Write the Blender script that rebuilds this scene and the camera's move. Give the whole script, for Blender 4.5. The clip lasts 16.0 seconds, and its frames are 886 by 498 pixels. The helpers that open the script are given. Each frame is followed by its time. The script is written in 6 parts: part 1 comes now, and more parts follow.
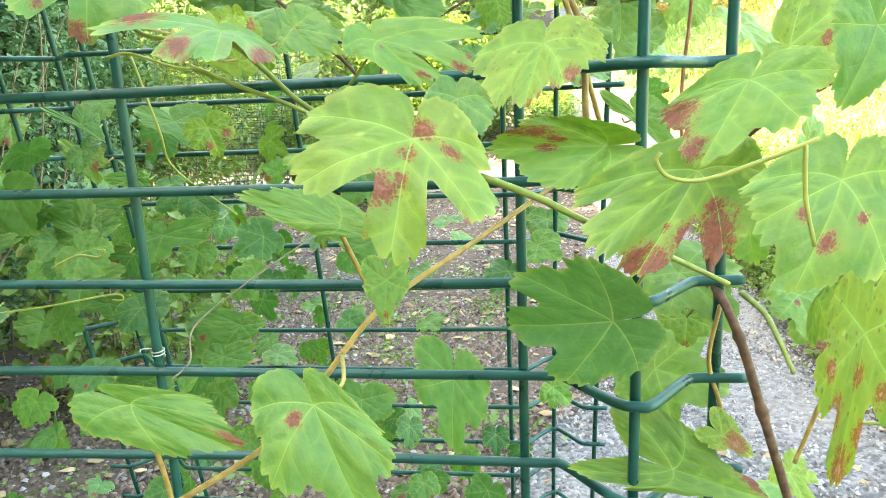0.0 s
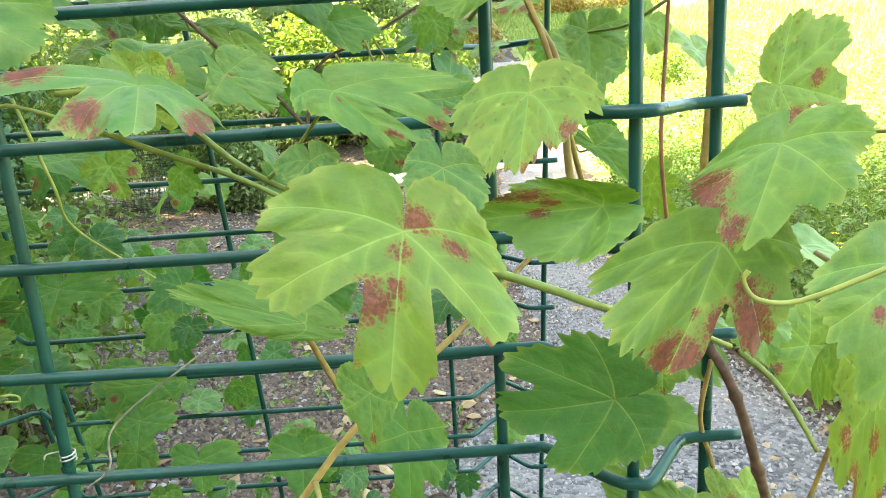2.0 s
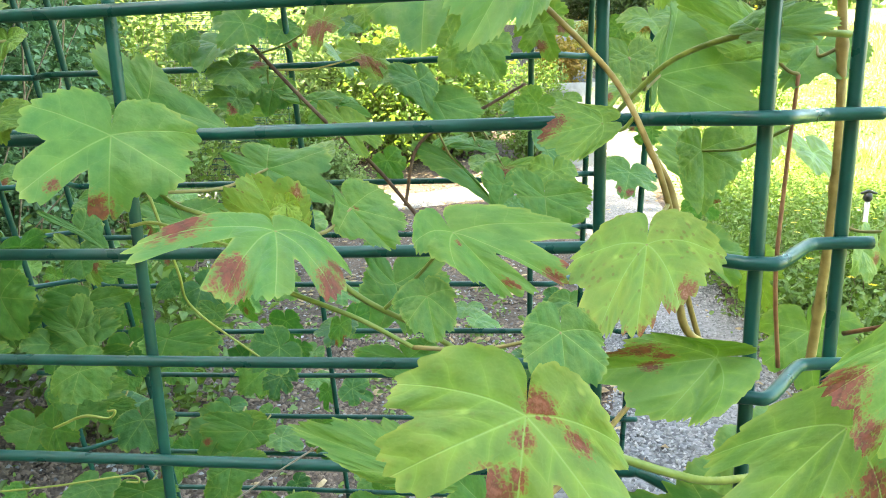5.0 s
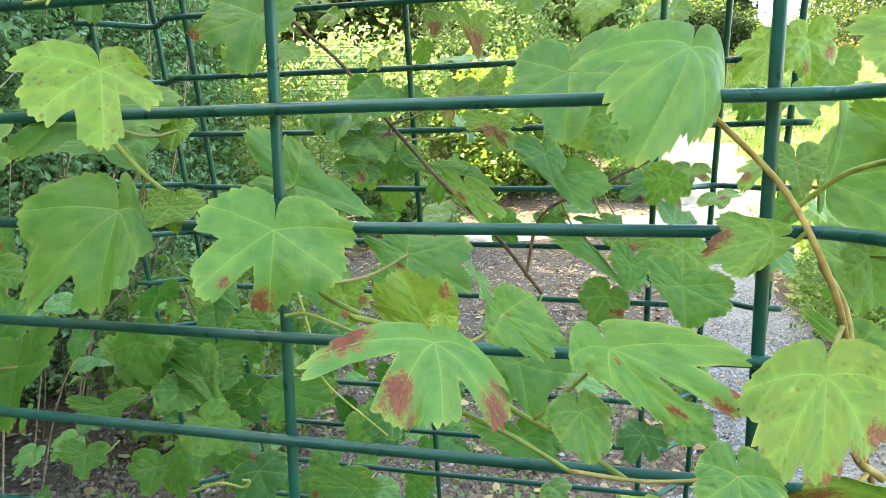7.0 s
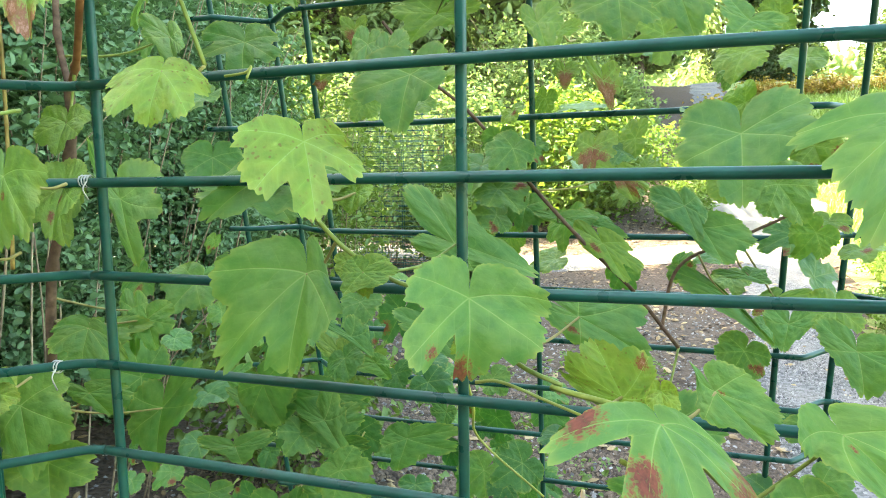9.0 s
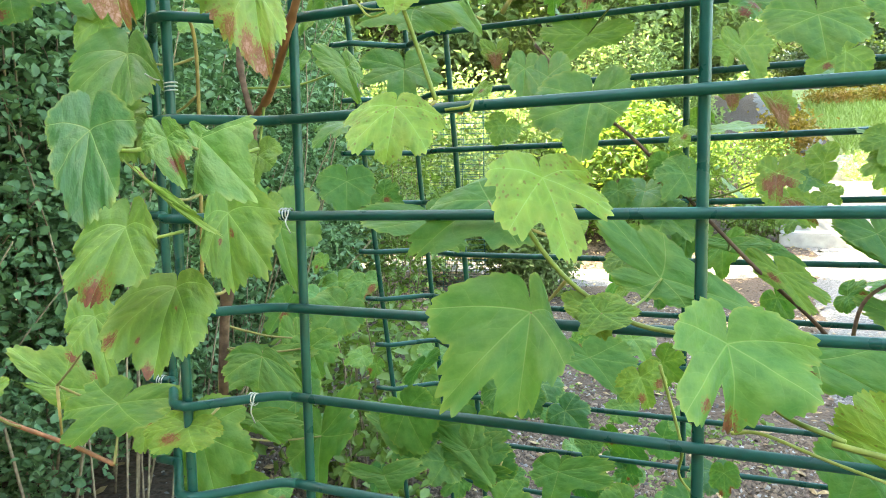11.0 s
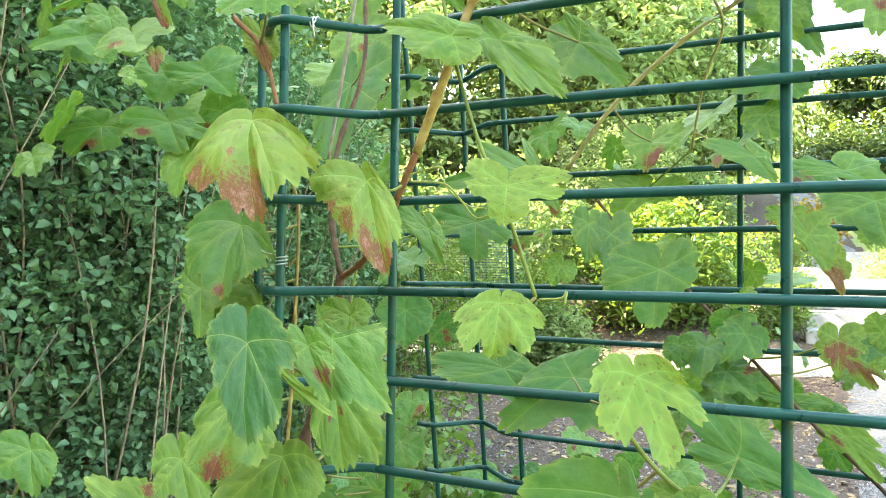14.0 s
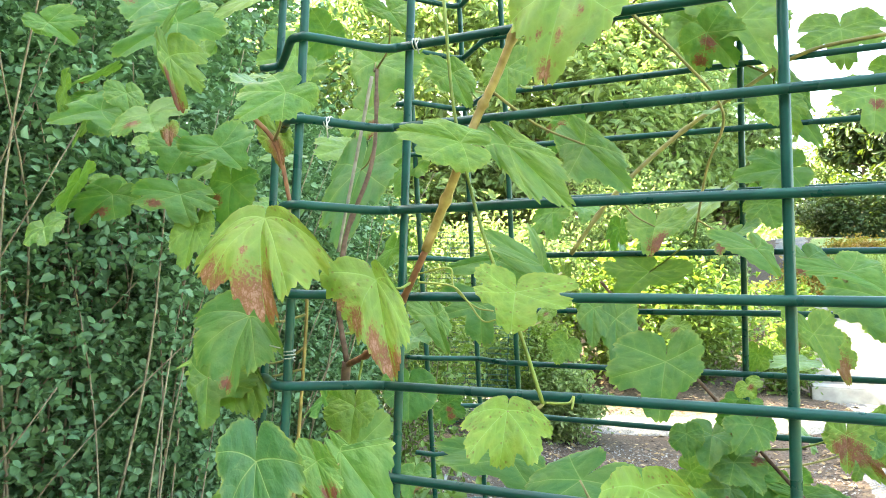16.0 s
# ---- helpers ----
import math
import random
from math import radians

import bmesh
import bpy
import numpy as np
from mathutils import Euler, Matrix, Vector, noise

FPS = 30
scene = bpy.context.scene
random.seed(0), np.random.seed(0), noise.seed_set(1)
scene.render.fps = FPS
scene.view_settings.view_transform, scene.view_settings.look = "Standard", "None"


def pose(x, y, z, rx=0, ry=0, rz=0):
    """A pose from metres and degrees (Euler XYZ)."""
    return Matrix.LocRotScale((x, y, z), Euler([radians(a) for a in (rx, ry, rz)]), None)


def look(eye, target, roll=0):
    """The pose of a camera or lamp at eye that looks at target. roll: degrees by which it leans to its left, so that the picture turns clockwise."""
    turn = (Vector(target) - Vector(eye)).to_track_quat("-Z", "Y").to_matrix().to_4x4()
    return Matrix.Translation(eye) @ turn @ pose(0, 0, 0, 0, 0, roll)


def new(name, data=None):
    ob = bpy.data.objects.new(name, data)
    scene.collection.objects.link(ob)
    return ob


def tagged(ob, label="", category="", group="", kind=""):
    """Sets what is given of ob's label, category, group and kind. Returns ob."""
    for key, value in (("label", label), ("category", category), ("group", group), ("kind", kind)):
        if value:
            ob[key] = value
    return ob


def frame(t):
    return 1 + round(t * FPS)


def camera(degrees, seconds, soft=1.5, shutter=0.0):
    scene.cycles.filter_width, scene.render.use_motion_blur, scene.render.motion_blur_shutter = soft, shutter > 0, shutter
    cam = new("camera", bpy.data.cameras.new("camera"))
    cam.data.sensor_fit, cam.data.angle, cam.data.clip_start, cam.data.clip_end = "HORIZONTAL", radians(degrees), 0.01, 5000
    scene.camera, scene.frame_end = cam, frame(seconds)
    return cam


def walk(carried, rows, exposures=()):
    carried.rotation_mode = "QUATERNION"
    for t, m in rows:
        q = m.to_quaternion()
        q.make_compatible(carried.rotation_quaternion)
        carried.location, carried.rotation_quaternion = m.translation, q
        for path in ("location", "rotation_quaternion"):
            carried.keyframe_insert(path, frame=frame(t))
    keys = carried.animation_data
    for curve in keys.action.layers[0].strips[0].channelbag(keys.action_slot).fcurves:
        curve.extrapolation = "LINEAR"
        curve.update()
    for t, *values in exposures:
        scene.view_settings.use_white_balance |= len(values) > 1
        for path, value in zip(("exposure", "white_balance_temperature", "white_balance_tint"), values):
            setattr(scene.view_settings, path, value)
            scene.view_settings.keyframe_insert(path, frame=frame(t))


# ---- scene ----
cam = camera(68.4, 16.0, soft=1.0)

PATH = [
    (0, (0.0, -0.314, 0.988), (-0.238, 1.623, 0.55), -2.5),
    (0.5, (-0.012, -0.302, 0.997), (-0.133, 1.65, 0.581), -3.2),
    (1, (-0.02, -0.286, 1.003), (-0.04, 1.662, 0.553), -3.8),
    (1.5, (-0.02, -0.276, 1.007), (-0.004, 1.673, 0.557), -3.9),
    (2, (-0.027, -0.27, 1.011), (0.007, 1.675, 0.547), -3.6),
    (2.5, (-0.036, -0.269, 1.016), (-0.004, 1.681, 0.572), -3.5),
    (3, (-0.038, -0.269, 1.015), (-0.011, 1.677, 0.558), -3.5),
    (5.5, (-0.041, -0.265, 1.067), (-0.286, 1.682, 0.681), -1.2),
    (6, (-0.049, -0.266, 1.073), (-0.347, 1.68, 0.718), -0.8),
    (6.5, (-0.052, -0.261, 1.077), (-0.415, 1.677, 0.745), -0.6),
    (7, (-0.065, -0.262, 1.084), (-0.505, 1.663, 0.771), -0.7),
    (7.5, (-0.079, -0.275, 1.088), (-0.566, 1.643, 0.797), -0.7),
    (8, (-0.091, -0.277, 1.09), (-0.59, 1.642, 0.825), -0.8),
    (8.5, (-0.105, -0.279, 1.098), (-0.628, 1.635, 0.846), -0.7),
    (9, (-0.121, -0.276, 1.102), (-0.717, 1.619, 0.871), -0.7),
    (9.5, (-0.14, -0.28, 1.104), (-0.789, 1.598, 0.88), -0.6),
    (10, (-0.162, -0.286, 1.107), (-0.852, 1.579, 0.897), -1.2),
    (12.5, (-0.228, -0.303, 1.134), (-1.024, 1.528, 1.011), 0.3),
    (13, (-0.231, -0.315, 1.147), (-1.009, 1.527, 1.087), 0.2),
    (13.5, (-0.224, -0.325, 1.159), (-1.0, 1.518, 1.174), 0.4),
    (14, (-0.224, -0.326, 1.163), (-1.027, 1.505, 1.222), 0.7),
    (14.5, (-0.225, -0.329, 1.17), (-1.044, 1.494, 1.255), 1.0),
    (15, (-0.225, -0.331, 1.178), (-1.033, 1.495, 1.295), 1.2),
    (15.5, (-0.225, -0.332, 1.184), (-1.028, 1.494, 1.338), 1.0),
    (16, (-0.225, -0.333, 1.19), (-1.032, 1.486, 1.394), 1.4),
]
walk(cam, [(t, look(eye, target, roll)) for t, eye, target, roll in PATH],
     [(0, 4.30, 9300, 4), (1.5, 3.86, 9300, 4), (5.5, 3.85, 8700, 2), (8.5, 3.87, 8700, 2), (12.5, 4.0, 8800, 3), (16, 4.02, 8800, 3)])

# ---- world, sun, exposure ----
SUN_AZ, SUN_EL = radians(-94), radians(41)      # azimuth from +y towards +x
world = bpy.data.worlds.new("sky")
scene.world = world
world.use_nodes = True
wn = world.node_tree.nodes
wl = world.node_tree.links
sky = wn.new("ShaderNodeTexSky")
sky.sky_type, sky.sun_disc = "NISHITA", False
sky.sun_elevation, sky.sun_rotation = SUN_EL, SUN_AZ
sky.air_density, sky.dust_density, sky.ozone_density = 1.0, 2.0, 1.0
wl.new(sky.outputs[0], wn["Background"].inputs[0])
wn["Background"].inputs[1].default_value = 0.15
sun = new("sun", bpy.data.lights.new("sun", "SUN"))
sun.data.energy, sun.data.angle, sun.data.color = 5.0, radians(0.6), (1.0, 0.94, 0.82)
to_sun = Vector((math.sin(SUN_AZ) * math.cos(SUN_EL), math.cos(SUN_AZ) * math.cos(SUN_EL), math.sin(SUN_EL)))
sun.matrix_world = look(to_sun * 30, (0, 0, 0))


# ---- materials ----
class Net:
    """A node tree with short calls."""

    def __init__(self, name):
        self.mat = bpy.data.materials.new(name)
        self.mat.use_nodes = True
        self.tree = self.mat.node_tree
        self.bsdf = self.tree.nodes["Principled BSDF"]
        self.out = self.tree.nodes["Material Output"]

    def put(self, socket, value):
        if isinstance(value, bpy.types.NodeSocket):
            self.tree.links.new(value, socket)
        else:
            socket.default_value = value

    def math(self, op, a, b=0.0, clamp=False):
        n = self.tree.nodes.new("ShaderNodeMath")
        n.operation, n.use_clamp = op, clamp
        self.put(n.inputs[0], a)
        self.put(n.inputs[1], b)
        return n.outputs[0]

    def noise(self, scale, detail=3.0, vec=None, rough=0.5):
        n = self.tree.nodes.new("ShaderNodeTexNoise")
        n.inputs["Scale"].default_value, n.inputs["Detail"].default_value, n.inputs["Roughness"].default_value = scale, detail, rough
        self.put(n.inputs["Vector"], vec if vec is not None else self.coords())
        return n.outputs["Fac"]

    def voronoi(self, scale, vec=None, feature="F1", out="Distance"):
        n = self.tree.nodes.new("ShaderNodeTexVoronoi")
        n.feature = feature
        n.inputs["Scale"].default_value = scale
        self.put(n.inputs["Vector"], vec if vec is not None else self.coords())
        return n.outputs[out]

    def coords(self, kind="Object"):
        return self.tree.nodes.new("ShaderNodeTexCoord").outputs[kind]

    def attr(self, name):
        n = self.tree.nodes.new("ShaderNodeAttribute")
        n.attribute_name = name
        return n.outputs["Fac"]

    def random(self):
        return self.tree.nodes.new("ShaderNodeObjectInfo").outputs["Random"]

    def island(self):
        return self.tree.nodes.new("ShaderNodeNewGeometry").outputs["Random Per Island"]

    def span(self, value, a, b, c=0.0, d=1.0):
        n = self.tree.nodes.new("ShaderNodeMapRange")
        self.put(n.inputs[0], value)
        for i, v in enumerate((a, b, c, d)):
            n.inputs[i + 1].default_value = v
        return n.outputs[0]

    def mix(self, fac, a, b):
        n = self.tree.nodes.new("ShaderNodeMix")
        n.data_type = "RGBA"
        self.put(n.inputs[0], fac)
        for s, v in ((n.inputs[6], a), (n.inputs[7], b)):
            self.put(s, (*v, 1) if isinstance(v, tuple) else v)
        return n.outputs[2]

    def bump(self, height, strength, distance):
        n = self.tree.nodes.new("ShaderNodeBump")
        n.inputs["Strength"].default_value, n.inputs["Distance"].default_value = strength, distance
        self.put(n.inputs["Height"], height)
        return n.outputs[0]

    def finish(self, colour, rough=0.5, normal=None, thin=0.0, glow=None, spec=0.5):
        self.put(self.bsdf.inputs["Base Color"], (*colour, 1) if isinstance(colour, tuple) else colour)
        self.put(self.bsdf.inputs["Roughness"], rough)
        self.bsdf.inputs["Specular IOR Level"].default_value = spec
        if normal is not None:
            self.put(self.bsdf.inputs["Normal"], normal)
        if thin:
            t = self.tree.nodes.new("ShaderNodeBsdfTranslucent")
            self.put(t.inputs["Color"], glow if glow is not None else colour)
            if normal is not None:
                self.put(t.inputs["Normal"], normal)
            m = self.tree.nodes.new("ShaderNodeMixShader")
            m.inputs[0].default_value = thin
            self.tree.links.new(self.bsdf.outputs[0], m.inputs[1])
            self.tree.links.new(t.outputs[0], m.inputs[2])
            self.tree.links.new(m.outputs[0], self.out.inputs["Surface"])
        return self.mat


VEINS = (0.0, 0.95, -0.95, 1.95, -1.95)      # directions of the five main veins, from the tip


def vine_leaf_material():
    """Grape leaf: pale veins, mottled green to yellow blade, brown and red blotches."""
    n = Net("vine_leaf")
    uv = n.tree.nodes.new("ShaderNodeUVMap")
    uv.uv_map = "leaf"
    sep = n.tree.nodes.new("ShaderNodeSeparateXYZ")
    n.put(sep.inputs[0], uv.outputs[0])
    u, v = sep.outputs[0], sep.outputs[1]
    near, along, main = None, None, None
    for a in VEINS:
        s = n.math("ADD", n.math("MULTIPLY", u, math.sin(a)), n.math("MULTIPLY", v, math.cos(a)))
        d = n.math("ABSOLUTE", n.math("SUBTRACT", n.math("MULTIPLY", u, math.cos(a)), n.math("MULTIPLY", v, math.sin(a))))
        d = n.math("ADD", d, n.math("MULTIPLY", n.math("LESS_THAN", s, 0.0), 5.0))
        width = n.math("MAXIMUM", n.math("SUBTRACT", 0.016, n.math("MULTIPLY", s, 0.010)), 0.005)
        line = n.math("SUBTRACT", 1.0, n.math("DIVIDE", d, width), True)
        if near is None:
            near, along, main = d, s, line
        else:
            less = n.math("LESS_THAN", d, near)
            along = n.math("ADD", along, n.math("MULTIPLY", less, n.math("SUBTRACT", s, along)))
            near = n.math("MINIMUM", near, d)
            main = n.math("MAXIMUM", main, line)
    flat = uv.outputs[0]
    wob = n.math("MULTIPLY", n.math("SUBTRACT", n.noise(3.0, 2, flat), 0.5), 0.16)
    q = n.math("FRACT", n.math("MULTIPLY", n.math("ADD", n.math("SUBTRACT", along, n.math("MULTIPLY", near, 0.75)), wob), 3.9))
    ridge = n.math("ABSOLUTE", n.math("SUBTRACT", q, 0.5))          # 0.5 on a side vein
    inside = n.span(near, 0.34, 0.16)
    side = n.math("MULTIPLY", n.span(ridge, 0.470, 0.5, 0, 0.24), inside)
    net = n.voronoi(13.0, flat, "DISTANCE_TO_EDGE")
    fine = n.span(net, 0.0, 0.05, 0.10, 0.0)
    vein = n.math("MAXIMUM", n.math("MAXIMUM", n.math("MULTIPLY", main, 0.8), side), fine, True)
    rnd = n.random()
    tone = n.attr("tone")
    grain = n.noise(5.0, 3, flat, 0.5)
    speck = n.noise(17.0, 3, flat, 0.55)
    wide = n.noise(1.8, 2, flat)
    green = n.mix(n.span(grain, 0.35, 0.65), (0.058, 0.172, 0.033), (0.100, 0.236, 0.052))
    # random deep tint per leaf; tone below zero also paints in shade
    tint_and_shade = n.math("ADD", n.math("MULTIPLY", rnd, 0.55), n.span(tone, -0.4, 0.0, 0.9, 0.0), True)
    green = n.mix(tint_and_shade, green, (0.020, 0.100, 0.034))
    yellow = n.mix(n.span(grain, 0.3, 0.7), (0.185, 0.290, 0.021), (0.290, 0.325, 0.034))
    mixed = n.math("ADD", n.math("MULTIPLY", tone, 0.9), n.math("MULTIPLY", n.math("SUBTRACT", wide, 0.5), 0.7), True)
    blade = n.mix(mixed, green, yellow)
    # darker islands of blade between paler veins and freckles of pale cells
    blade = n.mix(n.math("MULTIPLY", n.span(n.noise(3.2, 2, flat), 0.44, 0.68), n.span(tone, 0.2, 0.55, 0.50, 0.42)), blade, (0.030, 0.120, 0.017))
    dots = n.math("MULTIPLY", n.span(n.voronoi(4.3, flat), 0.22, 0.04), n.span(n.noise(3.1, 1, flat), 0.42, 0.58))
    pale = n.math("MULTIPLY", dots, n.span(tone, 0.08, 0.4, 0.05, 0.95), True)
    blade = n.mix(pale, blade, (0.33, 0.44, 0.09))
    blade = n.mix(n.math("MULTIPLY", n.span(near, 0.0, 0.09, 0.50, 0.0), n.span(tone, 0.0, 0.5, 0.25, 1.0)), blade, (0.21, 0.36, 0.06))
    blade = n.mix(n.math("MULTIPLY", n.math("MULTIPLY", n.span(ridge, 0.28, 0.5, 0, 0.50), inside), n.span(tone, 0.12, 0.4, 0.10, 1.0)), blade, (0.20, 0.34, 0.045))
    blade = n.mix(n.math("MULTIPLY", vein, n.span(tone, 0, 0.6, 0.62, 0.72)), blade, (0.32, 0.46, 0.14))
    blade = n.mix(n.math("MULTIPLY", n.attr("margin"), n.span(n.noise(2.4, 2, flat), 0.40, 0.62, 0.05, 0.75)), blade, (0.34, 0.39, 0.075))
    blush = n.attr("blush")
    cells = n.voronoi(24.0, flat, "DISTANCE_TO_EDGE")
    rough_edge = n.math("ADD", n.math("MULTIPLY", grain, 0.4), n.math("MULTIPLY", speck, 0.6))
    ragged = n.math("ADD", blush, n.math("MULTIPLY", n.math("SUBTRACT", rough_edge, 0.5), 1.7))
    ragged = n.math("SUBTRACT", ragged, n.span(net, 0.0, 0.12, 0.15, 0.0))
    ragged = n.math("SUBTRACT", ragged, n.span(cells, 0.0, 0.20, 0.20, 0.0))
    ragged = n.math("SUBTRACT", ragged, n.math("MULTIPLY", main, 0.4))
    halo = n.span(ragged, 0.12, 0.5)
    core = n.math("MULTIPLY", n.span(ragged, 0.26, 0.62), 0.95)
    dry = n.math("MULTIPLY", n.span(ragged, 0.72, 1.0), n.span(tone, 0.4, 0.62))
    freckle = n.math("MULTIPLY", n.span(n.voronoi(11.0, flat), 0.30, 0.17), n.math("MULTIPLY", n.span(n.noise(3.4, 2, flat), 0.44, 0.56), n.span(tone, 0.42, 0.6)))
    blade = n.mix(n.math("MULTIPLY", freckle, 0.85), blade, (0.13, 0.048, 0.014))
    blade = n.mix(n.math("MULTIPLY", halo, 0.5), blade, (0.25, 0.24, 0.03))
    red = n.mix(n.span(speck, 0.35, 0.65), (0.080, 0.010, 0.011), (0.215, 0.042, 0.028))
    red = n.mix(n.span(tone, 0.42, 0.62), red, (0.20, 0.065, 0.020))
    blade = n.mix(core, blade, red)
    blade = n.mix(n.math("MULTIPLY", dry, 0.8), blade, (0.46, 0.25, 0.17))
    glow = n.mix(n.math("MULTIPLY", core, 0.85), n.mix(mixed, n.mix(tint_and_shade, (0.095, 0.36, 0.030), (0.04, 0.22, 0.032)), (0.36, 0.44, 0.035)), (0.27, 0.07, 0.02))
    glow = n.mix(n.math("MULTIPLY", vein, 0.4), glow, (0.15, 0.27, 0.04))
    quilt = n.math("MULTIPLY", n.span(ridge, 0.5, 0.12), n.math("MULTIPLY", n.span(near, 0.0, 0.10), inside))
    height = n.math("ADD", n.math("MULTIPLY", n.noise(5.0, 3, flat, 0.5), 0.9), n.math("MULTIPLY", quilt, 0.30))
    height = n.math("SUBTRACT", height, n.math("MULTIPLY", main, 0.12))
    return n.finish(blade, n.span(grain, 0.3, 0.7, 0.44, 0.60), n.bump(height, 0.42, 0.0020), 0.22, glow, 0.36)


def bark_material(name, dark, light, scale=120.0, rough=0.7, spec=0.3):
    n = Net(name)
    g = n.noise(scale, 4)
    big = n.noise(scale * 0.15, 2)
    c = n.mix(n.span(g, 0.3, 0.7), dark, light)
    c = n.mix(n.math("MULTIPLY", n.span(big, 0.45, 0.7), 0.5), c, tuple(x * 0.6 for x in dark))
    return n.finish(c, rough, n.bump(g, 0.5, 0.0006), 0, None, spec)


def coated_wire_material():
    """Dark teal plastic coat on steel wire, a little dusty and scuffed."""
    n = Net("coated_wire")
    g = n.noise(60.0, 4)
    dust = n.span(n.noise(14.0, 3), 0.5, 0.75)
    c = n.mix(n.span(g, 0.35, 0.65), (0.0022, 0.054, 0.043), (0.0035, 0.078, 0.062))
    c = n.mix(n.math("MULTIPLY", dust, 0.06), c, (0.10, 0.15, 0.13))
    return n.finish(c, n.span(g, 0.3, 0.7, 0.24, 0.42), n.bump(n.noise(220.0, 3), 0.25, 0.0004), 0, None, 0.32)


def small_leaf_material(name, a, b, c, thin=0.35, rough=0.45, through_light=(0.28, 0.42, 0.04)):
    """Foliage of shrubs and trees: each leaf its own tint."""
    n = Net(name)
    r = n.island()
    big = n.noise(0.9, 2)
    col = n.mix(n.span(r, 0.0, 1.0), a, b)
    col = n.mix(n.math("MULTIPLY", n.span(big, 0.4, 0.65), 0.6), col, c)
    col = n.mix(n.math("MULTIPLY", n.span(n.noise(90.0, 2), 0.4, 0.7), 0.25), col, tuple(x * 1.4 for x in b))
    glow = n.mix(0.6, col, through_light)
    return n.finish(col, rough, None, thin, glow, 0.4)


def soil_material():
    n = Net("mulch_soil")
    g = n.noise(35.0, 5, None, 0.65)
    v = n.voronoi(42.0)
    big = n.noise(0.8, 3)
    c = n.mix(n.span(g, 0.3, 0.7), (0.020, 0.012, 0.008), (0.062, 0.043, 0.031))
    c = n.mix(n.math("MULTIPLY", n.span(v, 0.2, 0.6), 0.4), c, (0.13, 0.085, 0.055))
    c = n.mix(n.math("MULTIPLY", n.span(big, 0.4, 0.65), 0.3), c, (0.10, 0.072, 0.052))
    return n.finish(c, 0.9, n.bump(n.math("ADD", g, v), 0.8, 0.012))


def lawn_material():
    n = Net("meadow_turf")
    g = n.noise(26.0, 5, None, 0.65)
    big = n.noise(0.5, 3)
    c = n.mix(n.span(g, 0.3, 0.7), (0.06, 0.11, 0.022), (0.24, 0.31, 0.085))
    c = n.mix(n.span(big, 0.4, 0.62), c, (0.30, 0.33, 0.13))
    return n.finish(c, 0.9, n.bump(g, 0.8, 0.03))


def gravel_material():
    n = Net("gravel")
    v = n.voronoi(70.0)
    col = n.voronoi(70.0, None, "F1", "Color")
    sep = n.tree.nodes.new("ShaderNodeSeparateXYZ")
    n.put(sep.inputs[0], col)
    c = n.mix(sep.outputs[0], (0.058, 0.059, 0.061), (0.20, 0.199, 0.199))
    c = n.mix(n.math("MULTIPLY", n.span(n.noise(1.4, 3), 0.45, 0.7), 0.5), c, (0.27, 0.235, 0.20))
    return n.finish(c, 0.85, n.bump(n.math("SUBTRACT", 1.0, v), 0.9, 0.008))


def stone_material(name, a, b):
    n = Net(name)
    r = n.island()
    g = n.noise(40.0, 4)
    c = n.mix(r, a, b)
    c = n.mix(n.math("MULTIPLY", n.span(g, 0.4, 0.7), 0.4), c, tuple(x * 0.6 for x in a))
    return n.finish(c, 0.85, n.bump(g, 0.4, 0.002))


def plain_material(name, a, b, rough=0.6, scale=40.0, metal=0.0):
    n = Net(name)
    g = n.noise(scale, 3)
    n.bsdf.inputs["Metallic"].default_value = metal
    return n.finish(n.mix(n.span(g, 0.3, 0.7), a, b), rough, n.bump(g, 0.2, 0.001))


LEAF = vine_leaf_material()
WIRE = coated_wire_material()
CANE = {
    "stalk": bark_material("leaf_stalk", (0.20, 0.19, 0.06), (0.33, 0.27, 0.11), 120, 0.6),
    "tan": bark_material("ripening_cane", (0.25, 0.165, 0.048), (0.46, 0.34, 0.125), 160, 0.5),
    "green": bark_material("green_shoot", (0.13, 0.19, 0.035), (0.25, 0.30, 0.07), 160, 0.45),
    "brown": bark_material("woody_cane", (0.075, 0.042, 0.028), (0.19, 0.115, 0.08), 200, 0.8),
    "red": bark_material("reddish_cane", (0.19, 0.075, 0.035), (0.34, 0.15, 0.07), 160, 0.55),
    "grey": bark_material("dry_twig", (0.22, 0.19, 0.15), (0.42, 0.38, 0.31), 200, 0.8),
    "pale": bark_material("tendril_green", (0.22, 0.27, 0.05), (0.34, 0.38, 0.10), 160, 0.45),
}
TIE = plain_material("tie_wire", (0.42, 0.42, 0.42), (0.62, 0.61, 0.58), 0.35, 80, 0.8)
SOIL, LAWN, GRAVEL = soil_material(), lawn_material(), gravel_material()
CHIP = stone_material("bark_chip", (0.026, 0.016, 0.011), (0.23, 0.165, 0.115))
PEBBLE = stone_material("pebble", (0.060, 0.060, 0.060), (0.36, 0.352, 0.338))
DRYLEAF = stone_material("dry_leaf", (0.20, 0.13, 0.06), (0.44, 0.33, 0.18))
SHRUB = small_leaf_material("shrub_leaf", (0.043, 0.120, 0.054), (0.158, 0.275, 0.130), (0.098, 0.200, 0.098), 0.32, 0.45, (0.15, 0.32, 0.08))
BRIGHT = small_leaf_material("sunny_leaf", (0.052, 0.122, 0.042), (0.25, 0.34, 0.130), (0.28, 0.35, 0.155), 0.46, 0.45, (0.26, 0.38, 0.09))
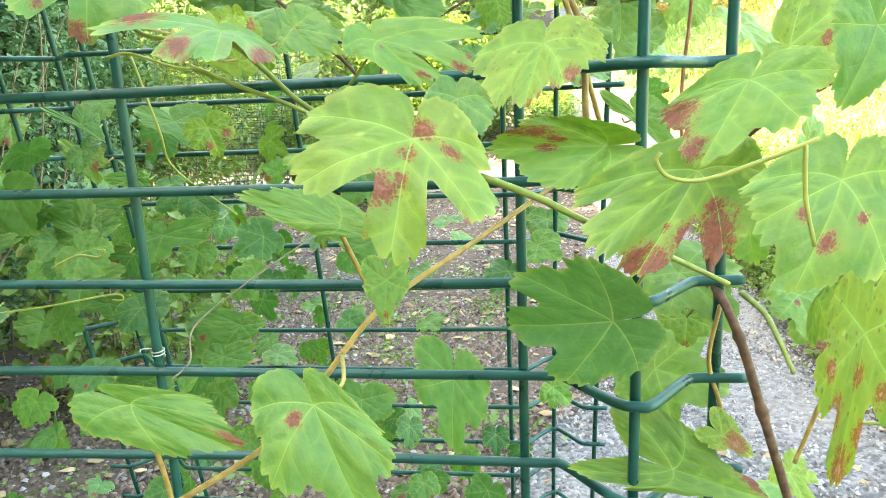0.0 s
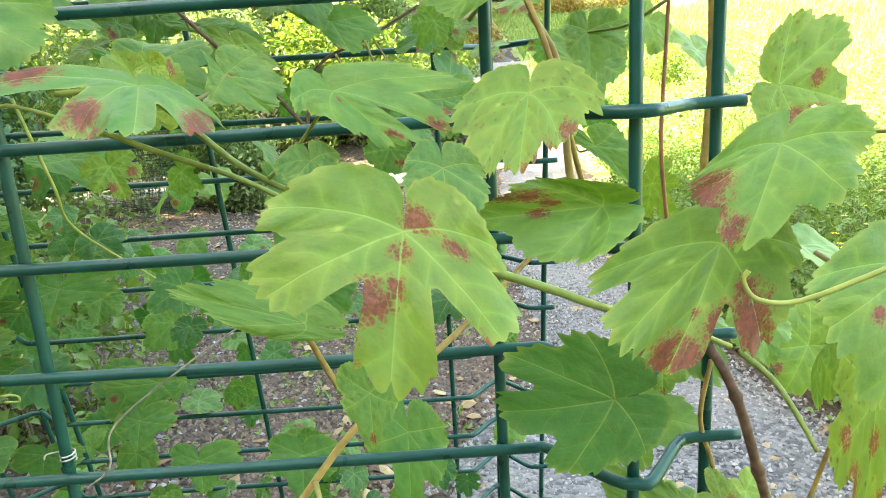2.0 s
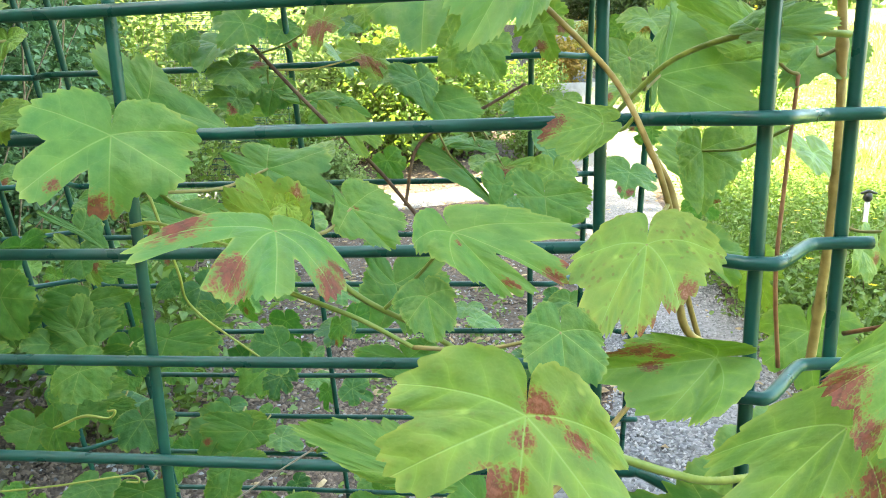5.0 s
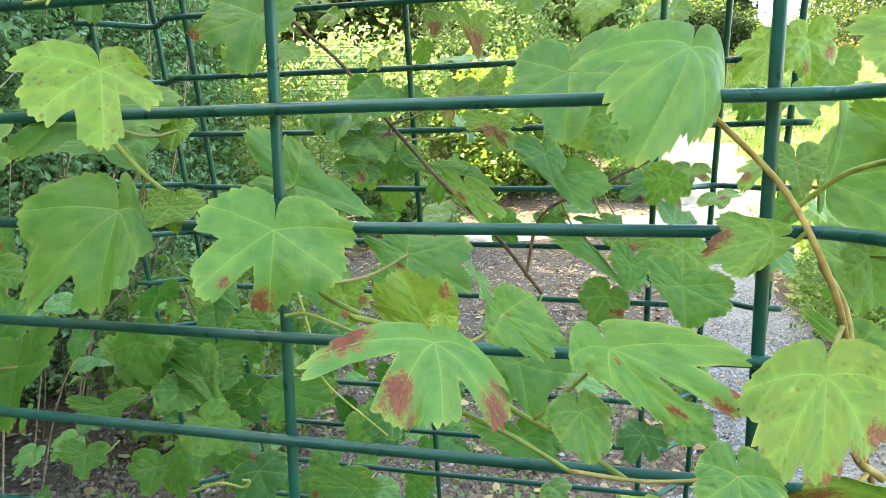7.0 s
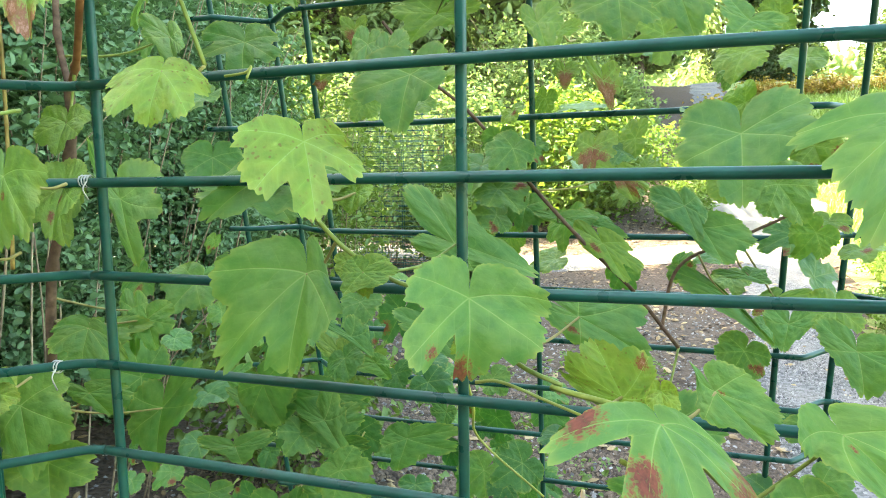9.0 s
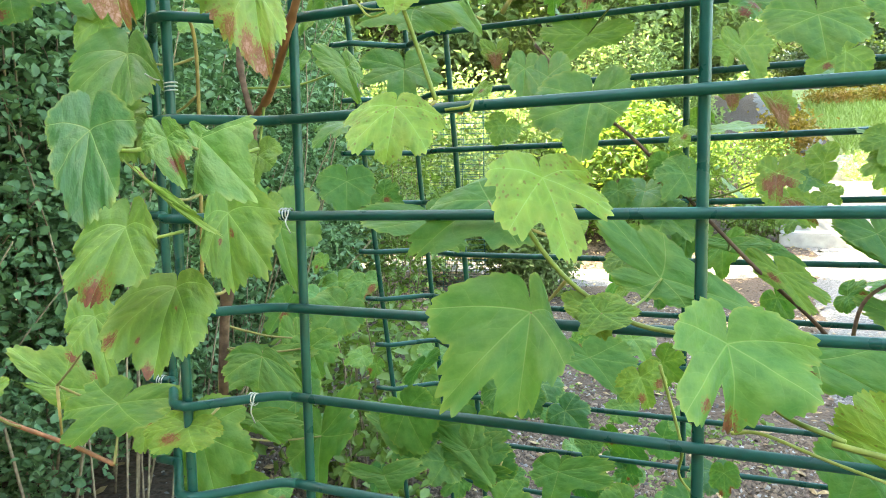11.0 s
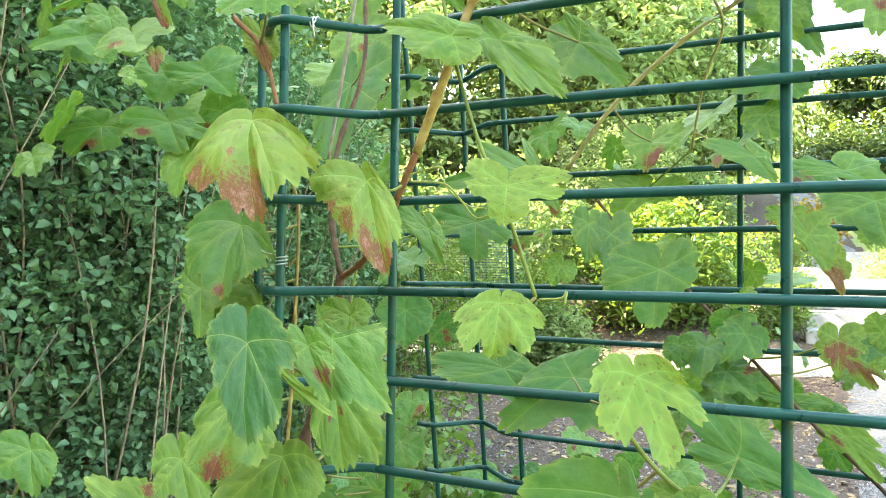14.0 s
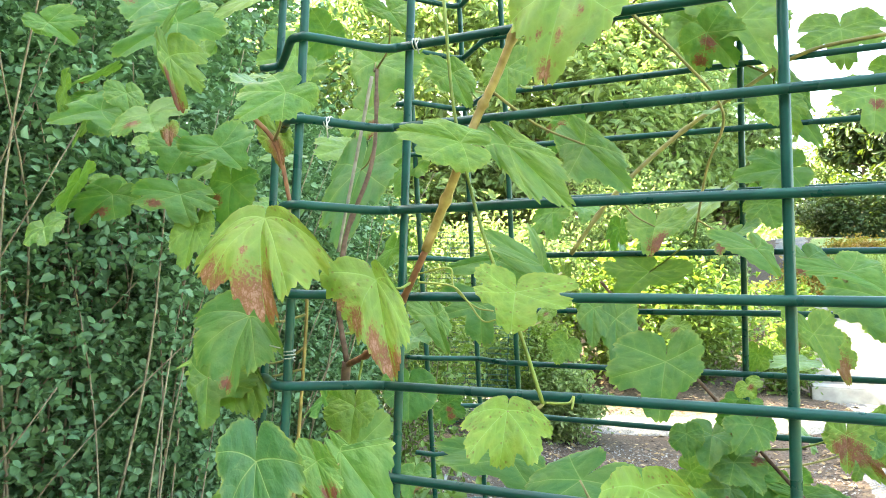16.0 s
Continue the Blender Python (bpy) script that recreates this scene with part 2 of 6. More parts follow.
DARKTREE = small_leaf_material("conifer_leaf", (0.016, 0.040, 0.016), (0.035, 0.075, 0.026), (0.030, 0.060, 0.022), 0.15)
HERB = small_leaf_material("herb_leaf", (0.060, 0.130, 0.028), (0.130, 0.215, 0.050), (0.10, 0.18, 0.05), 0.35)
RUSSET = small_leaf_material("russet_leaf", (0.24, 0.13, 0.030), (0.40, 0.24, 0.05), (0.32, 0.12, 0.035), 0.35)
GRASS = small_leaf_material("grass_blade", (0.13, 0.22, 0.05), (0.27, 0.35, 0.11), (0.32, 0.37, 0.15), 0.40, 0.6)
PETAL = small_leaf_material("yellow_petal", (0.70, 0.48, 0.01), (0.85, 0.62, 0.02), (0.78, 0.52, 0.01), 0.30)
BARK = bark_material("tree_bark", (0.055, 0.042, 0.032), (0.15, 0.12, 0.095), 24, 0.9)
TWIG = bark_material("shrub_stem", (0.14, 0.10, 0.065), (0.33, 0.26, 0.175), 60, 0.8)
SLAB = plain_material("stone_slab", (0.26, 0.25, 0.24), (0.40, 0.385, 0.36), 0.85, 9.0)
WHITE = plain_material("white_plastic", (0.70, 0.70, 0.68), (0.80, 0.80, 0.78), 0.5)
BLACK = plain_material("black_plastic", (0.012, 0.012, 0.012), (0.03, 0.03, 0.03), 0.4)
GREYPIPE = plain_material("grey_pipe", (0.32, 0.33, 0.34), (0.46, 0.46, 0.46), 0.5)


# ---- geometry helpers ----
def mesh_object(name, verts, faces, material, parent=None, smooth=True, label=""):
    me = bpy.data.meshes.new(name)
    me.from_pydata([tuple(map(float, v)) for v in verts], [], [tuple(map(int, f)) for f in faces])
    me.materials.append(material)
    if smooth:
        me.polygons.foreach_set("use_smooth", [True] * len(me.polygons))
    me.update()
    ob = new(name, me)
    if parent is not None:
        ob.parent = parent
    if label:
        tagged(ob, label)
    return ob


def thing(name, label, category, place=(0, 0, 0), group="", kind=""):
    ob = new(name)
    ob.location = place
    return tagged(ob, label, category, group, kind)


def smooth_line(points, per=5):
    """A smooth line through the points (Catmull-Rom)."""
    p = np.array(points, float)
    if len(p) < 3:
        return p
    p = np.vstack([2 * p[0] - p[1], p, 2 * p[-1] - p[-2]])
    out = []
    for i in range(1, len(p) - 2):
        for k in range(per):
            t = k / per
            a, b, c, d = p[i - 1 : i + 3]
            out.append(0.5 * (2 * b + (c - a) * t + (2 * a - 5 * b + 4 * c - d) * t**2 + (3 * b - a - 3 * c + d) * t**3))
    out.append(p[-2])
    return np.array(out)


def tube(points, radii, sides=8):
    """Vertices and faces of a closed tube along a line of points."""
    p = np.array(points, float)
    r = np.broadcast_to(radii, (len(p),))
    way = np.gradient(p, axis=0)
    way /= np.linalg.norm(way, axis=1)[:, None] + 1e-12
    side = np.cross(way[0], (0.31, 0.17, 0.93))
    if np.linalg.norm(side) < 0.1:
        side = np.cross(way[0], (1, 0, 0))
    verts, faces = [], []
    ring = np.linspace(0, 2 * np.pi, sides, endpoint=False)
    for i in range(len(p)):
        side = side - way[i] * (side @ way[i])
        side /= np.linalg.norm(side)
        up = np.cross(way[i], side)
        verts.extend(p[i] + r[i] * (np.cos(ring)[:, None] * side + np.sin(ring)[:, None] * up))
        if i:
            for k in range(sides):
                a, b = (i - 1) * sides + k, (i - 1) * sides + (k + 1) % sides
                faces.append((a, b, b + sides, a + sides))
    faces.append(tuple(range(sides))[::-1])
    faces.append(tuple((len(p) - 1) * sides + k for k in range(sides)))
    return verts, faces


def join(parts):
    """One list of vertices and faces out of several."""
    verts, faces = [], []
    for v, f in parts:
        n = len(verts)
        verts.extend(v)
        faces.extend([tuple(i + n for i in face) for face in f])
    return verts, faces


def leaf_cloud(name, places, normals, sizes, material, parent=None, label="", slim=0.55, seed=1, kind=""):
    """Many small folded leaves (two halves along the midrib) in one mesh."""
    rng = np.random.default_rng(seed)
    n = len(places)
    normals = normals / (np.linalg.norm(normals, axis=1)[:, None] + 1e-9)
    axis = np.cross(normals, rng.normal(size=(n, 3)))
    axis /= np.linalg.norm(axis, axis=1)[:, None] + 1e-9
    cross = np.cross(normals, axis)
    s = np.asarray(sizes)[:, None]
    fold = rng.uniform(0.05, 0.3, (n, 1)) * s
    w = s * slim * rng.uniform(0.8, 1.2, (n, 1))
    base, tip = places - axis * s * 0.5, places + axis * s * 0.5 - normals * s * rng.uniform(0, 0.25, (n, 1))
    low, high = places - axis * s * 0.22, places + axis * s * 0.14
    verts = np.stack([base, low + cross * w * 0.46 + normals * fold, high + cross * w * 0.42 + normals * fold * 0.8, tip,
                      high - cross * w * 0.42 + normals * fold * 0.8, low - cross * w * 0.46 + normals * fold], 1).reshape(-1, 3)
    idx = np.arange(n)[:, None] * 6
    faces = np.concatenate([idx + [0, 3, 2], idx + [0, 2, 1], idx + [0, 5, 4], idx + [0, 4, 3]], 1).reshape(-1, 3)
    me = bpy.data.meshes.new(name)
    me.vertices.add(len(verts))
    me.vertices.foreach_set("co", verts.ravel())
    me.loops.add(len(faces) * 3)
    me.loops.foreach_set("vertex_index", faces.ravel())
    me.polygons.add(len(faces))
    me.polygons.foreach_set("loop_start", np.arange(len(faces)) * 3)
    me.update(calc_edges=True)
    me.materials.append(material)
    ob = new(name, me)
    if parent is not None:
        ob.parent = parent
    return tagged(ob, label, kind=kind)


def rise(x, y):
    """Height of the ground: level round the trellis, a gentle bank further off."""
    x, y = np.asarray(x, float), np.asarray(y, float)
    far = np.clip(y - 4.2, 0, None)
    return np.where(far < 4, 0.016 * far**2, 0.256 + 0.128 * np.clip(far - 4, 0, 20) + 0.09 * np.clip(far - 5, 0, 19)) + 0.02 * np.sin(x * 1.7 + y) * np.clip(far, 0, 2)


# ---- ground ----
def sheet(name, xs, ys, material, lift=0.0, inside=None):
    xs, ys = np.array(xs), np.array(ys)
    gx, gy = np.meshgrid(xs, ys, indexing="ij")
    gz = rise(gx, gy) + lift + 0.006 * np.sin(gx * 9.1 + 1.3 * np.sin(gy * 7.3)) * (np.hypot(gx, gy) < 12)
    verts = np.stack([gx, gy, gz], -1).reshape(-1, 3)
    w = len(ys)
    faces = []
    for i in range(len(xs) - 1):
        for j in range(w - 1):
            if inside is None or inside((xs[i] + xs[i + 1]) / 2, (ys[j] + ys[j + 1]) / 2):
                a = i * w + j
                faces.append((a, a + w, a + w + 1, a + 1))
    used = sorted({i for f in faces for i in f})
    at = {v: k for k, v in enumerate(used)}
    return mesh_object(name, verts[used], [tuple(at[i] for i in f) for f in faces], material)


def path_middle(y):
    return float(np.interp(y, [-3, 1.2, 2.3, 3.5, 5.0, 8.0, 12.0, 34.0], [0.52, 0.52, 0.76, 0.80, 0.94, 1.36, 1.5, 2.0]))


def path_half(y):
    return float(np.interp(y, [-3, 1.2, 2.3, 5.0, 8.0, 34], [0.62, 0.58, 0.36, 0.36, 0.48, 0.60])) + 0.04 * math.sin(2.3 * y) + 0.03 * math.sin(5.1 * y + 1)


def cross_middle(x):
    return 7.2 + 0.10 * x + 0.15 * math.sin(x * 1.3)


def on_path(x, y):
    """The gravel walk beside the trellis, and the cross walk that it runs into."""
    walkway = -8.5 < y < 34 and abs(x - path_middle(y)) < path_half(y)
    crossing = -9 < x < 1.4 and abs(y - cross_middle(x)) < 0.4
    return walkway or crossing


def strip(name, line, material, lift):
    """A band over the ground, from rows of its two edges."""
    across = 7
    verts, faces = [], []
    for i, (a, b) in enumerate(line):
        for k in range(across):
            x, y = a[0] + (b[0] - a[0]) * k / (across - 1), a[1] + (b[1] - a[1]) * k / (across - 1)
            edge = -0.02 if k in (0, across - 1) else 0.0
            verts.append((x, y, float(rise(x, y)) + lift + edge + 0.004 * math.sin(7 * x + 5 * y)))
            if i and k:
                m = i * across + k
                faces.append((m - across - 1, m - across, m, m - 1))
    return mesh_object(name, verts, faces, material)


coarse = list(np.r_[-400, -150, -60, -30, np.arange(-15, -4, 1.0), np.arange(-4, 5, 0.25), np.arange(5, 16, 1.0), 30, 60, 150, 400])
deep = list(np.r_[-400, -150, -60, -30, -15, -8, np.arange(-4, 12, 0.25), np.arange(12, 30, 1.0), 40, 70, 150, 400])
tagged(sheet("ground", coarse, deep, SOIL), "dark bark mulch and soil with leaf litter", "ground", kind="structure")
tagged(strip("path", [((path_middle(y) - path_half(y), y), (path_middle(y) + path_half(y), y)) for y in np.arange(-8.5, 34, 0.12)], GRAVEL, 0.016),
       "pale grey gravel walk beside the trellis", "path", kind="structure")
tagged(strip("cross_path", [((x, cross_middle(x) - 0.4 - 0.05 * math.sin(3 * x)), (x, cross_middle(x) + 0.4 + 0.06 * math.sin(2.2 * x))) for x in np.arange(-9, 1.4, 0.15)], GRAVEL, 0.024),
       "sunlit pale gravel cross walk", "path", kind="structure")


def on_meadow(x, y):
    return x > path_middle(y) + path_half(y) + 0.1 and not on_path(x, y)


tagged(sheet("meadow", np.r_[np.arange(0.8, 2.6, 0.08), np.arange(2.6, 14, 0.3), 20, 30, 60, 120], np.r_[np.arange(-8.5, 10, 0.15), np.arange(10, 28, 0.4), 35, 50, 90, 140], LAWN, 0.008, on_meadow),
       "sunlit yellow-green meadow turf", "meadow", kind="structure")


def scatter(name, count, box, sizes, material, label, keep, flat=0.35, seed=3, lift=0.0):
    """Loose chips or stones: small uneven lumps lying on the ground."""
    rng = np.random.default_rng(seed)
    base = np.array([(1, 0, 0), (0.3, 0.9, 0), (-0.8, 0.5, 0), (-0.7, -0.6, 0), (0.4, -0.8, 0), (0, 0, 1)], float)
    tris = np.array([(0, 1, 5), (1, 2, 5), (2, 3, 5), (3, 4, 5), (4, 0, 5)])
    verts, faces, made = [], [], 0
    while made < count:
        x, y = rng.uniform(box[0], box[1]), rng.uniform(box[2], box[3])
        if not keep(x, y):
            made += 0.2
            continue
        s = rng.uniform(*sizes)
        a = rng.uniform(0, 6.28)
        lump = base * (1, rng.uniform(0.3, 1), flat * rng.uniform(0.5, 1.4)) * s * rng.uniform(0.8, 1.2, (6, 1))
        lump[:, 2] += lump[:, 0] * rng.normal(0, 0.25)
        turn = np.array([[math.cos(a), -math.sin(a), 0], [math.sin(a), math.cos(a), 0], [0, 0, 1]])
        faces.append(tris + len(verts) * 6)
        verts.append(lump @ turn.T + (x, y, float(rise(x, y)) + lift))
        made += 1
    return tagged(mesh_object(name, np.concatenate(verts), np.concatenate(faces), material, None, flat > 0.5), label, "litter", kind="stuff")


off_path = lambda x, y: not on_path(x, y) and not on_meadow(x, y)
scatter("bark_mulch", 14000, (-3.2, 1.2, 2.6, 11.5), (0.010, 0.034), CHIP, "brown bark mulch chips on the bed", off_path, 0.35, 3)
scatter("fine_mulch", 46000, (-1.9, 0.5, 0.15, 2.9), (0.004, 0.015), CHIP, "crumbled brown bark mulch on the bed", off_path, 0.75, 13)
scatter("dry_leaves", 2600, (-3.0, 2.0, 0.4, 11.0), (0.015, 0.035), DRYLEAF, "dry tan fallen leaves on the ground", lambda x, y: True, 0.3, 4, 0.012)
scatter("gravel_stones", 26000, (-0.4, 1.6, 0.5, 4.6), (0.0035, 0.0095), PEBBLE, "loose pale grey gravel stones", on_path, 0.9, 5, 0.016)
scatter("pale_stones", 7000, (-2.2, 0.6, 0.3, 6.0), (0.004, 0.014), PEBBLE, "pale stones among the mulch", off_path, 0.7, 6, 0.004)


# ---- wire mesh panels of the trellis ----
WIRE_R = 0.0026


def wire_panel(name, label, right, spacing, depth, apex, first, count, bottom, top, step=0.05, slope=0.0):
    """An upright welded wire panel: close cross wires that run level, and uprights 0.2 m apart with a bent fold at either edge.
    right: x of the upright before the right-hand fold; apex: how far the fold stands out in y."""
    panel = thing(name, label, "wire panel", (right - spacing, depth, 0))
    out = 1 if apex > 0 else -1
    x2, x1 = right - spacing, right - 2 * spacing
    uprights = [(x1 - 0.096, 0.0), (x1 - 0.053, apex), (x1, 0.0), (x2, 0.0), (right, 0.0), (right + 0.051, apex), (right + 0.096, 0.0)]
    for n, (x, y) in enumerate(uprights):
        lean = 0.0012 * math.sin(3.1 * n)
        zs = np.linspace(bottom, top, 13)
        line = [(x - x2 + lean * math.sin(2 * z + n), y + 0.0046 + 0.0008 * math.sin(3 * z + n) + slope * (z - 1.05), z) for z in zs]
        mesh_object("upright_wire", *tube(line, WIRE_R, 10), WIRE, panel)
    for k in range(count):
        z = first + k * step
        rng = random.Random(k * 7 + int(depth * 100) + 1)
        end_l, end_r = x1 - 0.096 - rng.uniform(0.010, 0.022), right + 0.096 + rng.uniform(0.008, 0.014)
        bow = rng.uniform(-0.0012, 0.0012)
        knots = [(end_l, 0), (x1 - 0.096, 0), (x1 - 0.090, apex * 0.05), (x1 - 0.066, apex * 0.78), (x1 - 0.059, apex * 0.97), (x1 - 0.053, apex),
                 (x1 - 0.047, apex * 0.95), (x1 - 0.022, apex * 0.22), (x1 - 0.014, apex * 0.05), (x1 - 0.006, 0), (x1, 0),
                 (x1 + 0.1, bow), (x2, 0), (x2 + 0.1, -bow), (right, 0), (right + 0.014, 0), (right + 0.021, apex * 0.06),
                 (right + 0.042, apex * 0.88), (right + 0.051, apex), (right + 0.058, apex * 0.96), (right + 0.078, apex * 0.16), (right + 0.085, apex * 0.02),
                 (right + 0.096, 0), (end_r, 0)]
        line = smooth_line([(x - x2, y + slope * (z - 1.05), z + 0.0008 * math.sin(9 * x + k)) for x, y in knots], 3)
        mesh_object("level_wire", *tube(line, WIRE_R, 10), WIRE, panel)
    return panel


wire_panel("mesh_panel", "dark green plastic-coated welded wire trellis panel with folded edges", 0.0, 0.2, 0.0, -0.033, 0.05, 40, 0.03, 2.03)
wire_panel("mesh_panel", "rear dark green welded wire trellis panel behind the vine", -0.015, 0.2, 0.293, 0.033, 0.0975, 39, 0.03, 2.03, slope=-0.20)


# ---- grapevine ----
LEAF_AT = []
CANE_AT = []


def half_outline(lobing, rng, count, bays=None, back=1.0):
    """Radius of a blade by angle from the tip: broad lobes, narrow rounded bays between them, uneven teeth."""
    ang = np.linspace(-np.pi, np.pi, count, endpoint=False)
    a = np.abs(ang)
    r = np.interp(a, [0, 0.22, 0.48, 0.72, 0.95, 1.20, 1.46, 1.75, 2.0, 2.40, 2.75, 2.98, 3.09, np.pi],
                  [1.0, 0.96, 0.92, 0.94, 0.96, 0.94, 0.90, 0.91, 0.91, 0.77, 0.59, 0.48, 0.34, 0.10])
    depth, shift = rng.uniform(0.65, 1.3, 4), rng.normal(0, 0.06, 4)
    if bays is None:
        bays = np.clip(lobing * 0.62 * np.array((0.7, 0.95, 0.95, 0.7)) * depth, 0, 0.6)
    for k, where in enumerate((-1.47, -0.50, 0.50, 1.47)):
        d = np.abs(ang - where - shift[k])
        narrow = np.clip(1 - (d / (0.13 + 0.18 * bays[k])) ** 2, 0, 1) ** 0.8
        broad = np.clip(1 - d / 0.44, 0, 1) ** 1.5
        r = r * (1 - 0.86 * bays[k] * narrow) * (1 - 0.16 * bays[k] * broad)
    r = r * (1 + 0.03 * np.sin(2.3 * ang + rng.uniform(0, 6)) + 0.025 * np.sin(5.1 * ang + rng.uniform(0, 6)))
    r = r * np.interp(a, [1.9, 2.6, np.pi], [1.0, back, back])
    calm = r.copy()
    # teeth of uneven width that lean towards the tip, a large one now and then
    for sign in (-1, 1):
        edges = np.cumsum(rng.uniform(0.08, 0.21, 60))
        edges = np.r_[0, edges[edges < 2.88], 2.93]
        for lo, hi in zip(edges[:-1], edges[1:]):
            tall = 0.44 * (hi - lo) * rng.uniform(0.5, 1.35)
            here = (ang * sign >= lo) & (ang * sign < hi)
            p = (a[here] - lo) / (hi - lo)
            r[here] *= 1 + tall * (np.minimum(p / 0.36, (1 - p) / 0.64) ** 0.85 - 0.45)
    return ang, r, calm


def leaf_mesh(tip, left, right, tone, lobing, cup, blots, seed, low_left=None, low_right=None, bays=None, back=1.0):
    """A grape leaf in place: the base at the origin, with the ways to its tip and to its two side lobes."""
    rng = np.random.default_rng(seed)
    tip, left, right = (np.array(v, float) for v in (tip, left, right))
    fine = np.linalg.norm(tip) > 0.022
    ang, rim, calm = half_outline(lobing, rng, 232 if fine else 140, bays, back)
    rings = 11 if fine else 7
    ux, uy = np.sin(ang), np.cos(ang)
    pts = [(0.0, 0.0)]
    for k in range(1, rings + 1):
        f = (k / rings) ** 0.92
        blend = max(0.0, (f - 0.8) / 0.2)
        r = (calm * (1 - blend) + rim * blend) * f
        pts.extend(zip(ux * r, uy * r))
    uv = np.array(pts)
    xr, xl = (right - 0.535 * tip) / 0.75, (left - 0.535 * tip) / 0.75
    low_right = 0.764 * xr - 0.175 * tip if low_right is None else np.array(low_right, float)
    low_left = 0.764 * xl - 0.175 * tip if low_left is None else np.array(low_left, float)
    # one even blade through the five lobes, then each lobe drawn smoothly to its own way
    at = np.array([-2.0, -0.95, 0.0, 0.95, 2.0])
    long = np.array([0.90, 0.97, 1.0, 0.97, 0.90])
    ways = np.array([low_left, left, tip, right, low_right])
    flat = np.stack([np.sin(at), np.cos(at)], 1) * long[:, None]
    even = np.linalg.lstsq(flat, ways, rcond=None)[0]
    rest = (ways - flat @ even) / long[:, None] ** 1.5
    ends = 0.25 * (rest[0] + rest[-1])
    rest = np.vstack([ends, rest, ends])
    at = np.r_[-np.pi, at, np.pi]
    turn = np.arctan2(uv[:, 0], uv[:, 1])
    part = np.clip(np.searchsorted(at, turn) - 1, 0, 5)
    ease = (turn - at[part]) / (at[part + 1] - at[part])
    ease = (ease * ease * (3 - 2 * ease))[:, None]
    far = np.hypot(uv[:, 0], uv[:, 1])
    place = uv @ even + (far**1.5)[:, None] * (rest[part] * (1 - ease) + rest[part + 1] * ease)
    normal = np.cross(xr - xl, tip)
    normal /= np.linalg.norm(normal)
    if normal[2] - normal[1] < 0:
        normal = -normal
    size = math.sqrt(0.5 * np.linalg.norm(np.cross(even[0], even[1])) + 0.5 * min(np.linalg.norm(even[0]), np.linalg.norm(even[1])) ** 2)
    rad = np.hypot(uv[:, 0], uv[:, 1])
    theta = np.arctan2(uv[:, 0], uv[:, 1])
    across = np.min([np.abs(np.angle(np.exp(1j * (theta - q)))) for q in (0.0, 0.95, -0.95, 1.95, -1.95)], axis=0)
    phase = rng.uniform(0, 6.28, 5)
    lift = 0.035 * np.sin(np.minimum(across, 0.5) / 0.5 * 1.57) * rad * (1.1 - 0.6 * rad)      # blade bulges between the veins
    side, ahead = np.abs(uv[:, 0]), np.clip(uv[:, 1], 0, None)
    lift += 2.2 * cup * (side * (0.8 - side) + 0.9 * ahead * (1 - ahead))
    lift += 0.05 * rad**2 * np.sin(2 * theta + phase[0]) + 0.035 * rad**3 * np.sin(5 * theta + phase[1])
    lift += 0.016 * rad**5 * np.sin(11 * theta + phase[4])      # wavy margin
    lift += 0.022 * np.sin(11 * uv[:, 0] + phase[2]) * np.sin(9 * uv[:, 1] + phase[3]) * np.sqrt(rad)
    place = place + normal * (lift * size)[:, None]
    n = len(ang)
    faces = [(0, 1 + k, 1 + (k + 1) % n) for k in range(n)]
    for q in range(rings - 1):
        for k in range(n):
            a, b = 1 + q * n + k, 1 + q * n + (k + 1) % n
            faces.append((a, a + n, b + n, b))
    blush = np.zeros(len(uv))
    for bu, bv, br in blots:
        d = np.hypot(uv[:, 0] - bu, uv[:, 1] - bv) / br
        blush = np.maximum(blush, np.clip(1.15 - 0.62 * d, 0, 1.0))
    edge = np.clip((rad / np.concatenate([[1], np.tile(rim, rings)]) - 0.86) * 5, 0, 1)
    blush = np.maximum(blush, edge * (0.05 + 0.22 * tone))
    me = bpy.data.meshes.new("leaf")
    me.from_pydata([tuple(p) for p in place], [], faces)
    me.polygons.foreach_set("use_smooth", [True] * len(me.polygons))
    me.attributes.new("blush", "FLOAT", "POINT").data.foreach_set("value", blush.astype(np.float32))
    margin = np.clip((rad / np.concatenate([[1], np.tile(rim, rings)]) - 0.90) * 10, 0, 1)
    me.attributes.new("margin", "FLOAT", "POINT").data.foreach_set("value", margin.astype(np.float32))
    me.attributes.new("tone", "FLOAT", "POINT").data.foreach_set("value", np.full(len(uv), tone, np.float32))
    layer = me.uv_layers.new(name="leaf")
    idx = np.empty(len(me.loops), np.int32)
    me.loops.foreach_get("vertex_index", idx)
    layer.data.foreach_set("uv", uv[idx].astype(np.float32).ravel())
    me.materials.append(LEAF)
    me.update()
    return me


def leaf(vine, base, tip, left, right, tone, lobing, cup, blots=(), low_left=None, low_right=None, bays=None, back=1.0):
    ob = new("leaf", leaf_mesh(tip, left, right, tone, lobing, cup, blots, 101 + len(LEAF_AT), low_left, low_right, bays, back))
    LEAF_AT.append((base, tip, ob))
    ob.location = base
    ob.parent = vine
    return ob


def cane(vine, points, r0, r1, kind):
    line = smooth_line(points, 8)
    rng = random.Random(len(CANE_AT) + 5)
    r = np.linspace(r0, r1, len(line))
    if r0 > 0.0018:
        for k in range(rng.randrange(4, 9), len(line), rng.randrange(9, 13)):      # swollen nodes
            r[k] *= 1.4
    if kind not in ("pale", "grey"):
        CANE_AT.extend(tuple(p) for p in line)
    names = {"pale": "tendril", "grey": "twig", "green": "shoot"}
    return mesh_object(names.get(kind, "cane"), *tube(line, r, 8), CANE[kind], vine)


